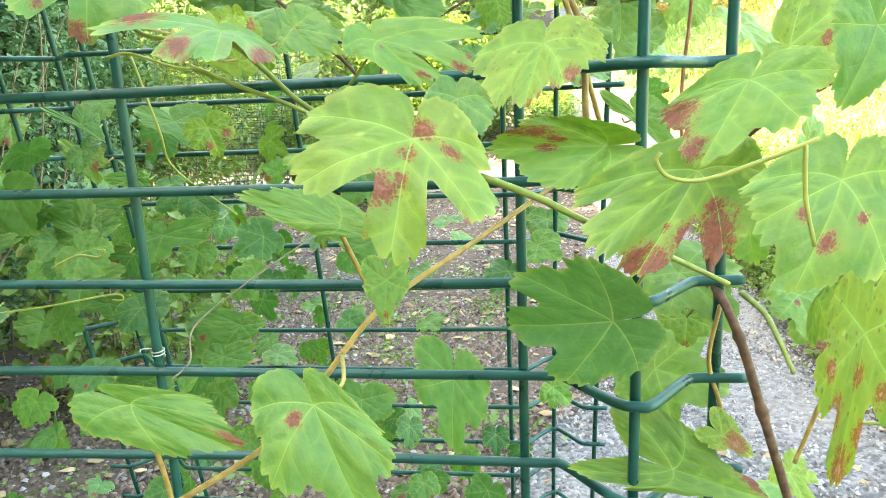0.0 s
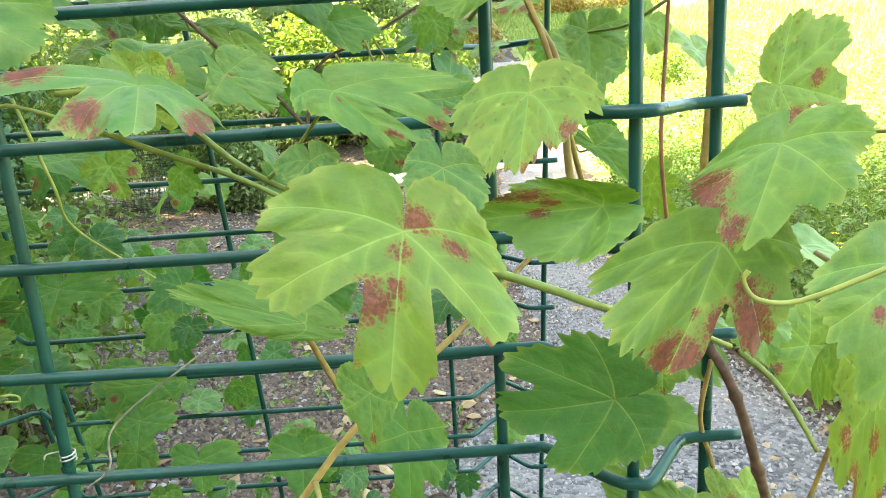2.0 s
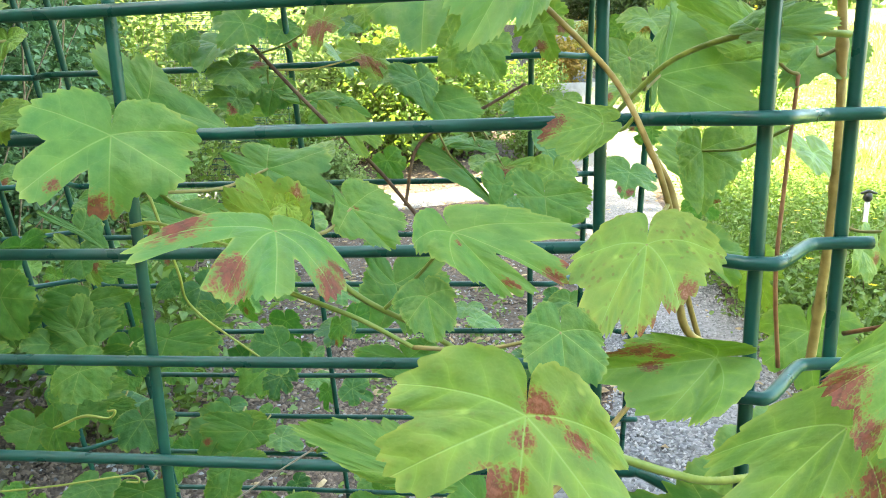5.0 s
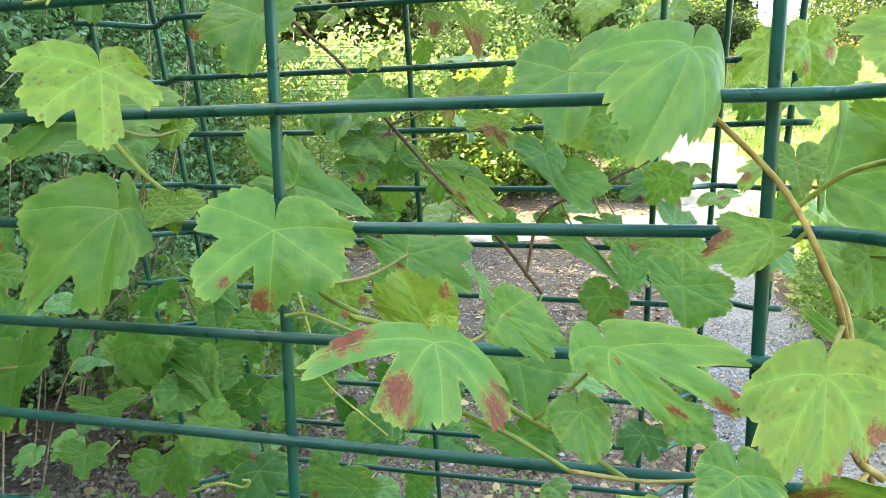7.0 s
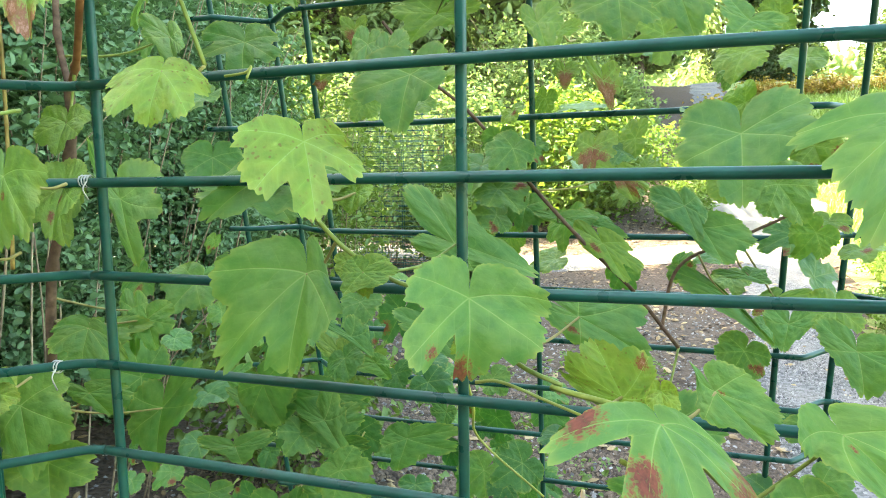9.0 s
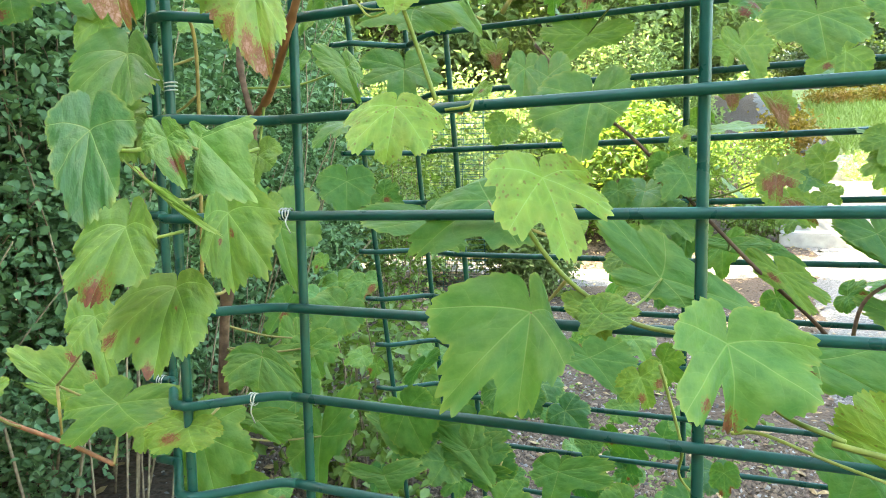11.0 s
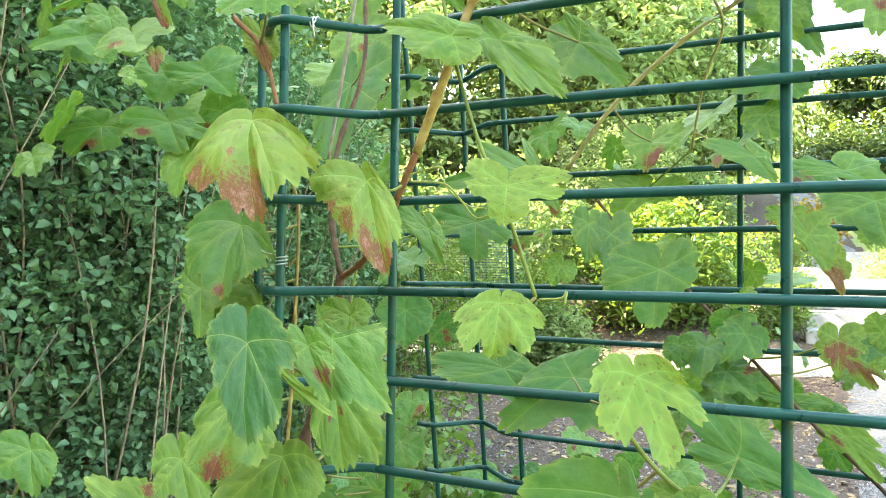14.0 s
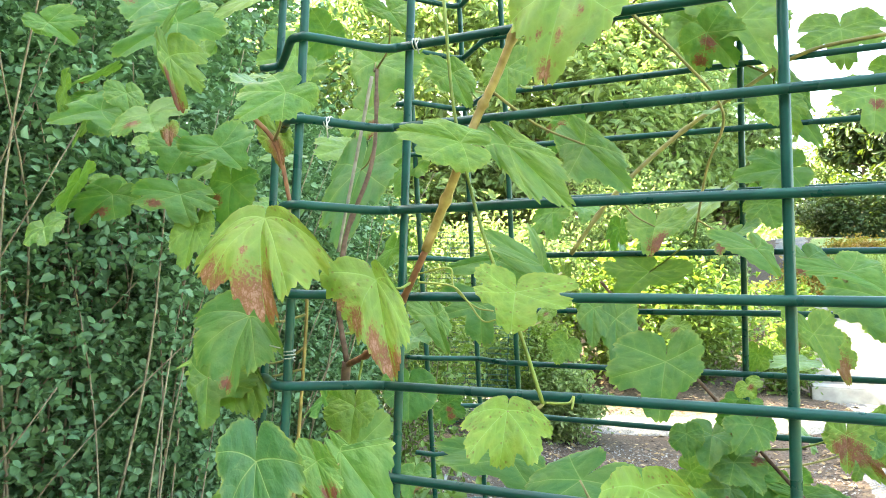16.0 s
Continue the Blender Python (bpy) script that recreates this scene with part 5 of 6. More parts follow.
leaf(vine, (-0.428, 0.200, 0.811), (-0.001, -0.013, -0.020), (-0.027, -0.003, -0.005), (0.029, -0.002, -0.004), 0, 0.3, 0.1)
leaf(vine, (-0.376, 0.220, 0.821), (0.012, -0.009, -0.014), (-0.027, -0.003, -0.005), (0.029, -0.003, -0.004), 0, 0.3, 0.1)
leaf(vine, (-0.275, 0.250, 0.793), (0.003, -0.010, -0.015), (-0.023, -0.003, -0.004), (0.024, -0.003, -0.004), 0.3, 0.3, 0.1, [(0, 0.5, 0.5)])
leaf(vine, (-0.481, 0.180, 0.827), (0.004, -0.010, -0.017), (-0.026, -0.003, -0.004), (0.022, -0.003, -0.004), 0, 0.4, 0.1)
leaf(vine, (-0.303, 0.200, 0.888), (-0.004, -0.013, -0.021), (-0.020, -0.005, -0.008), (0.039, -0.003, -0.004), 0.02, 0.4, 0.1)
leaf(vine, (-0.252, 0.220, 0.800), (-0.013, -0.011, -0.018), (-0.045, -0.001, -0.001), (0.012, -0.006, -0.010), 0.05, 0.4, 0.1)
leaf(vine, (-0.346, 0.150, 0.862), (0.001, -0.013, -0.021), (-0.021, -0.003, -0.004), (0.030, -0.002, -0.004), 0.02, 0.3, 0.1)
leaf(vine, (-0.378, 0.200, 0.896), (0.026, -0.014, -0.022), (-0.021, -0.001, -0.002), (0.019, 0.005, 0.008), 0.02, 0.4, 0.1)
leaf(vine, (-0.362, 0.200, 0.955), (0.015, -0.013, -0.021), (-0.018, 0.001, 0.001), (0.022, -0.004, -0.007), 0.35, 0.4, 0.1, [(0.3, 0.4, 0.2)])
leaf(vine, (-0.262, 0.200, 0.778), (-0.001, -0.013, -0.020), (-0.017, -0.005, -0.008), (0.026, -0.002, -0.004), 0.02, 0.3, 0.1)
leaf(vine, (-0.052, 0.140, 0.785), (-0.000, -0.027, -0.043), (-0.029, -0.004, -0.006), (0.024, -0.017, -0.027), 0.02, 0.4, 0.1)
leaf(vine, (-0.140, 0.200, 0.738), (0.001, -0.017, -0.027), (-0.026, -0.005, -0.007), (0.027, -0.008, -0.012), 0, 0.3, 0.1)
leaf(vine, (-0.222, 0.200, 0.740), (0.005, -0.013, -0.020), (-0.018, -0.003, -0.005), (0.033, -0.002, -0.004), 0, 0.3, 0.1)
leaf(vine, (-0.340, 0.200, 0.754), (-0.000, -0.011, -0.017), (-0.024, -0.005, -0.008), (0.027, -0.004, -0.007), 0, 0.3, 0.1)
leaf(vine, (-0.279, 0.200, 0.982), (0.023, -0.013, -0.022), (-0.018, -0.010, -0.004), (0.037, 0.006, -0.005), 0.02, 0.2, 0.1)
leaf(vine, (-0.327, 0.150, 0.984), (0.019, -0.004, -0.013), (-0.016, -0.002, 0.004), (0.011, 0.008, 0.004), 0.02, 0.2, 0.1)
leaf(vine, (0.095, 0.060, 0.861), (-0.003, -0.010, -0.016), (-0.017, -0.001, -0.002), (0.016, -0.004, -0.006), 0.4, 0.3, 0.1, [(0, 0.9, 0.1)])
leaf(vine, (0.075, 0.120, 0.975), (0.015, -0.013, -0.020), (-0.012, 0.001, 0.001), (0.024, -0.003, -0.004), 0.2, 0.2, 0.1)
leaf(vine, (0.071, 0.100, 1.022), (-0.006, -0.014, -0.022), (-0.026, 0.003, 0.005), (0.012, -0.004, -0.007), 0.3, 0.3, 0.1)
leaf(vine, (-0.085, 0.200, 1.063), (0.012, -0.014, -0.022), (-0.026, 0.004, 0.006), (0.033, -0.007, -0.011), 0.1, 0.2, 0.1)
leaf(vine, (0.014, 0.100, 0.865), (0.009, -0.008, -0.013), (-0.010, -0.002, -0.003), (0.007, 0.003, 0.004), 0.2, 0.2, 0.1)
leaf(vine, (0.041, -0.035, 1.114), (-0.018, -0.012, -0.018), (-0.030, -0.008, -0.009), (0.007, -0.012, -0.019), 0.5, 0.5, 0.1, [], (-0.027, -0.001, 0.008), (0.017, -0.006, -0.004), (0.10, 0.15, 0.15, 0.10))
petioles(LEAF_AT)


# ---- filler foliage of the same vine, deeper in the trellis ----
# tone below zero colours the blades dark for shade deep in the vine
def filler(vine, count, box, sizes, seed, tone=(-0.35, 0.15)):
    """Leaves further in, from a few shared blades."""
    rng = np.random.default_rng(seed)
    blades = []
    for k in range(8):
        w = rng.uniform(0.8, 1.05)
        spots = [(rng.uniform(-0.7, 0.7), rng.uniform(0.2, 0.9), rng.uniform(0.08, 0.22)) for _ in range(rng.integers(0, 3))] if k % 2 else []
        blades.append(leaf_mesh((0, 1, 0), (-0.72 * w, 0.5, 0), (0.72 * w, 0.5, 0), rng.uniform(*tone), rng.uniform(0.15, 0.6), rng.uniform(0.08, 0.2), spots, seed * 50 + k))
    for k in range(count):
        p = [rng.uniform(box[i], box[i + 1]) for i in (0, 2, 4)]
        s = rng.uniform(*sizes)
        ob = new("leaf", blades[k % 8])
        ob.parent = vine
        turn = Euler((radians(rng.normal(58, 20)), radians(rng.normal(0, 18)), radians(rng.normal(0, 28)))).to_matrix().to_4x4()
        spin = Matrix.Rotation(radians(rng.normal(180, 38)), 4, "Z")
        ob.matrix_basis = Matrix.Translation(p) @ turn @ spin @ Matrix.Diagonal((s, s, s, 1))


rear = thing("grapevine", "grapevine foliage on the rear wire panel, lobed green leaves", "vine", (-0.2, 0.3, 0))
rear.location = (0, 0, 0)
low = thing("grapevine", "low grapevine foliage behind the panels, lobed leaves coloured dark for shade", "vine")
filler(low, 84, (-0.85, -0.24, 0.27, 0.60, 0.35, 0.92), (0.020, 0.036), 11)
filler(low, 60, (-0.36, 0.03, 0.22, 0.46, 0.50, 0.90), (0.018, 0.032), 12)
filler(rear, 34, (-0.45, 0.05, 0.16, 0.34, 1.24, 1.75), (0.022, 0.040), 13, (0.1, 0.4))
filler(rear, 24, (-0.15, 0.25, 0.10, 0.36, 1.02, 1.5), (0.020, 0.036), 14, (0.2, 0.55))
filler(rear, 40, (-0.95, -0.52, 0.05, 0.40, 1.25, 1.7), (0.028, 0.050), 15, (0.1, 0.4))
filler(rear, 10, (-0.62, -0.42, 0.10, 0.34, 0.9, 1.25), (0.024, 0.038), 16, (-0.2, 0.2))
filler(rear, 20, (0.06, 0.28, 0.02, 0.25, 0.5, 0.95), (0.030, 0.050), 17, (0.2, 0.6))

filler(rear, 44, (-0.26, 0.10, 0.17, 0.32, 0.96, 1.17), (0.017, 0.031), 18, (0.0, 0.5))
filler(low, 18, (-0.75, -0.26, 0.32, 0.60, 0.84, 1.03), (0.020, 0.034), 22, (-0.1, 0.3))
filler(low, 8, (-0.56, -0.28, 0.10, 0.30, 0.76, 0.94), (0.022, 0.036), 19)
filler(low, 8, (-0.50, -0.20, 0.12, 0.32, 0.80, 1.0), (0.022, 0.036), 20)

filler(rear, 26, (-0.38, 0.04, 0.18, 0.30, 1.02, 1.32), (0.013, 0.025), 21, (0.1, 0.6))


# ---- shrubs, trees, flowers round about ----
def shrub(name, label, category, place, size, leaves, leaf_size, material, stems=14, seed=1, stem_r=0.008, hollow=0.45, group="", spread=0.35, reach=1.0, slim=0.6, canes=0):
    """A shrub: arching stems from the base and an uneven crown of single leaves."""
    rng = np.random.default_rng(seed)
    ob = thing(name, label, category, place, group)
    w, d, h = size
    for k in range(stems):
        a, lean = rng.uniform(0, 6.28), rng.uniform(0.2, reach)
        top = np.array((math.cos(a) * w * 0.48 * lean, math.sin(a) * d * 0.48 * lean, h * rng.uniform(0.6, 1.0)))
        root = np.array((top[0] * spread + rng.normal(0, 0.04), top[1] * spread + rng.normal(0, 0.04), -0.03))
        mid = (root + top) / 2 + np.array((0, 0, h * 0.10)) + rng.normal(0, 0.035 * h, 3)
        line = smooth_line([root, mid, top], 6)
        mesh_object("stem", *tube(line, np.linspace(stem_r, stem_r * 0.35, len(line)), 6), TWIG, ob)
    for k in range(canes):      # straight tan canes that stand up through the outer leaves
        a, q = rng.uniform(0, 6.28), rng.uniform(0.84, 1.04)
        x, y, lean, up = math.cos(a) * w * 0.5 * q, math.sin(a) * d * 0.5 * q, rng.normal(0.04, 0.13, 2) * h, h * rng.uniform(0.35, 0.8)
        line = smooth_line([(x * 0.9, y * 0.9, -0.02), (x + lean[0] * 0.3 + rng.normal(0, 0.03), y + lean[1] * 0.3 + rng.normal(0, 0.03), up * 0.5), (x + lean[0], y + lean[1], up)], 6)
        mesh_object("stem", *tube(line, np.linspace(stem_r * 0.7, stem_r * 0.3, len(line)), 6), TWIG, ob)
    n = leaves
    v = rng.normal(size=(n, 3))
    v /= np.linalg.norm(v, axis=1)[:, None]
    r = rng.uniform(hollow**3, 1, n) ** (1 / 3)
    bumps = 1 + 0.16 * np.sin(4.1 * v[:, 0] + seed) * np.sin(5.3 * v[:, 2] + 2 * seed) + 0.10 * np.sin(9.7 * v[:, 1] + 7.9 * v[:, 2] + seed)
    p = v * (r * bumps)[:, None] * (w / 2, d / 2, h / 2) + (0, 0, h / 2)
    # sprays: leaves drawn together round twig ends
    ends = p[rng.integers(0, n, max(n // 14, 1))]
    near = ends[rng.integers(0, len(ends), n)]
    p = p + (near - p) * 0.0
    take = rng.random(n) < 0.72
    p[take] = near[take] + rng.normal(0, leaf_size * 1.5, (take.sum(), 3))
    p[:, 2] = np.clip(p[:, 2], 0.01, None)
    normals = v * 0.6 + (0, 0, 0.8) + rng.normal(0, 0.45, (n, 3))
    leaf_cloud("foliage", p, normals, rng.uniform(0.6, 1.3, n) * leaf_size, material, ob, "", slim, seed)
    return ob


def tree(label, place, height, spread, leaves, leaf_size, material, seed, start=0.25, group=""):
    """Tapered trunk, limbs, and a crown of leaf clumps at the limbs' ends with gaps between."""
    rng = np.random.default_rng(seed)
    ob = thing("tree", label, "tree", place, group)
    bend = rng.normal(0, 0.03, 2) * height
    trunk = smooth_line([(0, 0, -0.2), (bend[0] * 0.4, bend[1] * 0.4, height * 0.4), (bend[0], bend[1], height * 0.9)], 8)
    r = np.linspace(height * 0.022, height * 0.005, len(trunk))
    r[0] *= 1.5
    mesh_object("trunk", *tube(trunk, r, 10), BARK, ob)
    tips = []
    for k in range(34):
        f = rng.uniform(start, 0.98)
        root = trunk[int(f * (len(trunk) - 1))]
        a = k * 2.4 + rng.normal(0, 0.3)
        reach = spread * (0.5 + 0.5 * math.sin(math.pi * (0.15 + 0.75 * (f - start) / (1 - start)))) * rng.uniform(0.6, 1.1)
        tip = root + np.array((math.cos(a) * reach, math.sin(a) * reach, reach * rng.uniform(0.15, 0.7)))
        mid = (root + tip) / 2 + np.array((0, 0, -0.06 * reach))
        line = smooth_line([root, mid, tip], 5)
        mesh_object("limb", *tube(line, np.linspace(height * 0.006, height * 0.0015, len(line)), 6), BARK, ob)
        tips.extend([tip, tip, line[len(line) * 2 // 3], line[len(line) // 2] + rng.normal(0, 0.1 * spread, 3)])
    tips = np.array(tips)
    pick = rng.integers(0, len(tips), leaves)
    clump = rng.uniform(0.10, 0.24, len(tips)) * spread
    v = rng.normal(size=(leaves, 3))
    p = tips[pick] + v * clump[pick][:, None] * (1, 1, 0.7)
    leaf_cloud("crown", p, v * 0.8 + (0, 0, 1.0), rng.uniform(0.6, 1.5, leaves) * leaf_size * 1.45, material, ob, "", 0.40, seed)
    return ob


def at(x, y):
    return (x, y, float(rise(x, y)))


hedge = "shrubs beside the trellis"
k = 0
# the last three, out of view, are added to keep sun off the trellis
for x, y, w, h, n in ((-2.35, 1.15, 1.5, 2.5, 58000), (-2.75, 0.1, 1.7, 3.2, 60000), (-2.45, 2.2, 1.4, 2.2, 28000), (-3.3, 1.3, 1.8, 4.3, 13000), (-3.3, 2.9, 1.8, 3.6, 12000),
                      (-2.9, -1.3, 1.9, 4.4, 6000), (-3.9, -0.3, 2.2, 5.2, 7000), (-4.0, -2.2, 2.4, 5.4, 6000)):
    k += 1
    shrub("shrub", "dense dark green small-leaved shrub, arching brown stems, rearmost added for shade", "shrub", at(x, y), (w, w, h), n, 0.029 if k < 4 else 0.055, SHRUB, 30 if k < 4 else 14, 40 + k, 0.0048, 0.6, hedge, 0.5, 1.4, 0.66, 44 if k < 3 else 0)
shrub("shrub", "fine-leaved green shrub at the edge of the bed", "shrub", at(-2.62, 3.0), (1.15, 1.1, 2.5), 11000, 0.05, SHRUB, 14, 61, 0.006, 0.5)
shrub("shrub", "fine-leaved green shrub at the edge of the bed", "shrub", at(-3.6, 4.4), (1.6, 1.5, 2.9), 11000, 0.06, SHRUB, 14, 63, 0.007, 0.5)
shrub("shrub", "low leafy green plant in the mulch bed", "shrub", at(-1.35, 1.75), (0.8, 0.7, 0.75), 1800, 0.045, HERB, 10, 62, 0.005, 0.3)
for k, (x, y, w, h) in enumerate(((-3.4, 9.0, 2.6, 2.3), (-1.2, 9.1, 2.2, 1.8), (-5.6, 8.8, 2.8, 2.6), (-0.9, 13.5, 1.6, 1.8), (-2.2, 13.0, 3.0, 3.0))):
    shrub("shrub", "sunlit yellow-green leafy shrub beyond the cross walk", "shrub", at(x, y), (w, w, h), 8000, 0.10, BRIGHT if k != 1 else HERB, 16, 70 + k, 0.014, 0.5, "sunlit shrubs", slim=0.45)
for k, (x, y, w, h) in enumerate(((1.25, 15.0, 1.3, 0.95), (3.2, 22.6, 1.5, 0.42), (4.9, 23.0, 1.8, 0.45), (7.0, 23.0, 2.6, 0.5))):
    shrub("shrub", "low russet and yellow ornamental shrub in the meadow", "shrub", at(x, y), (w, w, h), 2600, 0.09, RUSSET, 10, 80 + k, 0.01, 0.4, "russet shrubs")
shrub("shrub", "round dark evergreen shrub on the bank", "shrub", at(4.7, 32.0), (4.2, 3.8, 2.6), 12000, 0.16, DARKTREE, 14, 90, 0.02, 0.6)
shrub("shrub", "round dark evergreen shrub on the bank", "shrub", at(10.6, 31.0), (5.0, 4.0, 3.4), 9000, 0.13, DARKTREE, 14, 91, 0.02, 0.6)
shrub("shrub", "small grey-green bush in the meadow", "shrub", at(4.3, 11.5), (1.0, 0.9, 0.7), 2200, 0.05, HERB, 10, 92, 0.006, 0.4)

for k, (x, y, w) in enumerate(((2.4, 7.0, 0.9), (3.6, 8.2, 1.2), (2.9, 9.8, 1.1), (5.0, 10.5, 1.4), (3.4, 13.0, 1.4), (6.2, 13.5, 1.5), (7.4, 10.0, 1.3), (4.6, 6.4, 1.0), (2.2, 11.8, 1.0), (5.4, 16.0, 1.6))):
    shrub("meadow_plant", "clump of tall yellow-green meadow plants", "plant", at(x, y), (w, w, 0.6 * w), 1700, 0.05, BRIGHT, 12, 300 + k, 0.004, 0.3, "meadow plants", 0.5)

woods = "trees behind the garden"
# the dark trees nearest on the left are unseen, added to block the sun
for k, (x, y, h, s, n, m) in enumerate(((-7.5, 14.5, 8.5, 3.0, 16000, BRIGHT), (-3.8, 16.5, 9.0, 3.2, 16000, BRIGHT), (-2.6, 19.5, 8.0, 2.4, 15000, BRIGHT), (-11.5, 16.0, 9.5, 3.4, 12000, DARKTREE),
                                        (-1.4, 30.0, 6.5, 2.2, 7000, BRIGHT), (-6.5, 23.0, 9.0, 3.2, 9000, DARKTREE), (14.0, 36.0, 9.0, 2.8, 10000, DARKTREE), (13.0, 34.0, 8.0, 2.8, 9000, BRIGHT), (-5.0, 26.0, 10.5, 3.4, 11000, BRIGHT),
                                        (-10.5, 12.0, 7.5, 2.8, 11000, BRIGHT), (-6.0, 3.0, 8.0, 2.0, 11000, DARKTREE), (-8.6, 4.0, 9.0, 2.2, 12000, DARKTREE),
                                        (-6.2, 1.2, 8.5, 2.4, 12000, DARKTREE), (-6.0, -2.0, 8.5, 2.4, 12000, DARKTREE), (3.4, 39.0, 6.0, 2.6, 6000, BRIGHT))):
    tree("leafy tree with a light green crown" if m is BRIGHT else "dark green tree behind the garden, near left ones added for shade", at(x, y), h, s, n, 0.15 if y < 24 else 0.2, m, 120 + k, 0.12, woods)


# unseen trees, added behind the camera to block low sky light
for k, (x, y, h) in enumerate(((-8.0, -9.4, 6.0), (-3.6, -10.0, 6.6), (0.9, -9.6, 6.2), (5.2, -10.2, 6.6), (9.6, -9.2, 6.0))):
    tree("unseen dark tree behind the view, added to cut low sky light", at(x, y), h, 3.0, 6000, 0.24, DARKTREE, 160 + k, 0.06, "trees round the garden")


tree("leafy tree with a light green crown", at(-0.5, 22.0), 8.0, 1.8, 9000, 0.17, BRIGHT, 171, 0.2, woods)
tree("dark green tree behind the garden, near left ones added for shade", at(5.6, 35.0), 7.0, 1.7, 12000, 0.22, DARKTREE, 172, 0.15, woods)


def stone_step(y):
    """A weathered stone slab set into the rising walk."""
    x = path_middle(y)
    ob = thing("stone_step", "pale grey stone step set in the rising walk", "step", at(x, y), "stone steps")
    bm = bmesh.new()
    bmesh.ops.create_cube(bm, size=1.0)
    bmesh.ops.scale(bm, vec=(1.5, 0.5, 0.24), verts=bm.verts)
    bmesh.ops.bevel(bm, geom=bm.edges[:], offset=0.02, segments=2, affect="EDGES")
    me = bpy.data.meshes.new("slab")
    bm.to_mesh(me)
    bm.free()
    me.materials.append(SLAB)
    slab = new("slab", me)
    slab.parent = ob
    slab.location = (0, 0, 0.04)
    slab.rotation_euler = (0, 0, 0.06 * math.sin(7 * y))


for k in range(7):
    stone_step(8.9 + 0.85 * k)


def far_wood():
    """A belt of distant woodland that closes the view."""
    rng = np.random.default_rng(9)
    n = 26000
    a = rng.uniform(-1.15, 1.45, n)
    r = rng.uniform(48, 70, n)
    x, y = np.sin(a) * r, np.cos(a) * r
    top = 4 + 3.0 * np.sin(a * 7) + 2.0 * np.sin(a * 17 + 1) + np.where(a > 0.05, -1.0, 4.0)
    z = rise(x, y) + rng.uniform(0, 1, n) ** 0.8 * np.clip(top, 3, None)
    v = rng.normal(size=(n, 3)) + (0, -0.5, 0.7)
    leaf_cloud("far_woods", np.stack([x, y, z], 1), v, rng.uniform(0.5, 1.1, n), BRIGHT, None, "distant leafy woodland edge", 0.7, 9, "stuff")["category"] = "woods"


far_wood()


def grass():
    """Meadow grass: thin bent blades."""
    rng = np.random.default_rng(21)
    verts, faces = [], []
    n = 0
    while n < 90000:
        tall = 1.0 + 1.1 * (n % 3 == 0)
        y = 0.8 + 22 * rng.random() ** (1.7 if n % 3 else 0.8)
        x = path_middle(y) + 0.75 + rng.random() ** 1.3 * (2.5 + 0.5 * y)
        if not on_meadow(x, y):
            n += 1
            continue
        z = float(rise(x, y))
        h, a, w = rng.uniform(0.04, 0.15) * tall, rng.uniform(0, 6.28), 0.0018 + 0.0006 * y
        dx, dy, b = math.cos(a), math.sin(a), rng.uniform(0.2, 1.1)
        k = len(verts)
        verts += [(x - dy * w, y + dx * w, z), (x + dy * w, y - dx * w, z), (x + dx * h * b * 0.4 + dy * w * 0.7, y + dy * h * b * 0.4 - dx * w * 0.7, z + h * 0.6),
                  (x + dx * h * b * 0.4 - dy * w * 0.7, y + dy * h * b * 0.4 + dx * w * 0.7, z + h * 0.6), (x + dx * h * b, y + dy * h * b, z + h)]
        faces += [(k, k + 1, k + 2, k + 3), (k + 3, k + 2, k + 4)]
        n += 1
    tagged(mesh_object("meadow_grass", verts, faces, GRASS, None, False), "sunlit yellow-green meadow grass", "grass", kind="stuff")


grass()


def flower_clump(place, seed):
    """A bushy plant with small yellow daisies."""
    ob = shrub("flower_clump", "bushy green plant with small yellow daisy flowers", "flowers", place, (0.75, 0.7, 0.5), 2600, 0.028, HERB, 12, seed, 0.003, 0.3, "yellow daisies", 0.5)
    rng = np.random.default_rng(seed)
    for k in range(16):
        a, q = rng.uniform(0, 6.28), math.sqrt(rng.random())
        c = np.array((math.cos(a) * 0.36 * q, math.sin(a) * 0.33 * q, 0.5 - 0.22 * q * q + rng.uniform(0.0, 0.05)))
        verts, faces = [], []
        for j in range(9):
            b = j * 0.698
            d, s = np.array((math.cos(b), math.sin(b), 0.15)), np.array((-math.sin(b), math.cos(b), 0))
            m = len(verts)
            verts += [c + d * 0.003, c + d * 0.010 + s * 0.0038, c + d * 0.019, c + d * 0.010 - s * 0.0038]
            faces.append((m, m + 1, m + 2, m + 3))
        mesh_object("flower", verts, faces, PETAL, ob, False, "yellow daisy flower")
    return ob


for k, (x, y) in enumerate(((1.55, 2.5), (1.95, 2.9), (2.2, 2.2), (1.8, 3.6), (2.5, 3.3), (2.7, 2.5), (1.75, 1.9), (2.3, 4.3), (3.2, 3.2), (3.0, 4.1), (1.5, 3.1), (2.0, 3.95), (2.6, 4.7), (3.1, 5.3), (2.2, 5.0), (3.5, 4.6), (2.8, 6.1), (3.8, 5.6), (2.1, 6.5))):
    flower_clump(at(x, y), 200 + k)
for k, (x, y) in enumerate(((1.32, 1.15), (1.34, 1.6), (1.30, 2.0), (1.75, 1.35), (1.7, 0.9), (2.1, 1.7), (1.6, 4.3), (1.75, 5.1), (2.2, 5.6), (1.28, 2.45), (1.33, 2.95), (1.36, 3.45), (1.42, 4.0), (1.55, 4.7))):
    shrub("herb", "low bushy green plant at the edge of the gravel walk", "plant", at(x, y), (0.55, 0.5, 0.34), 1500, 0.032, HERB, 8, 230 + k, 0.003, 0.3, "plants beside the walk", 0.5)


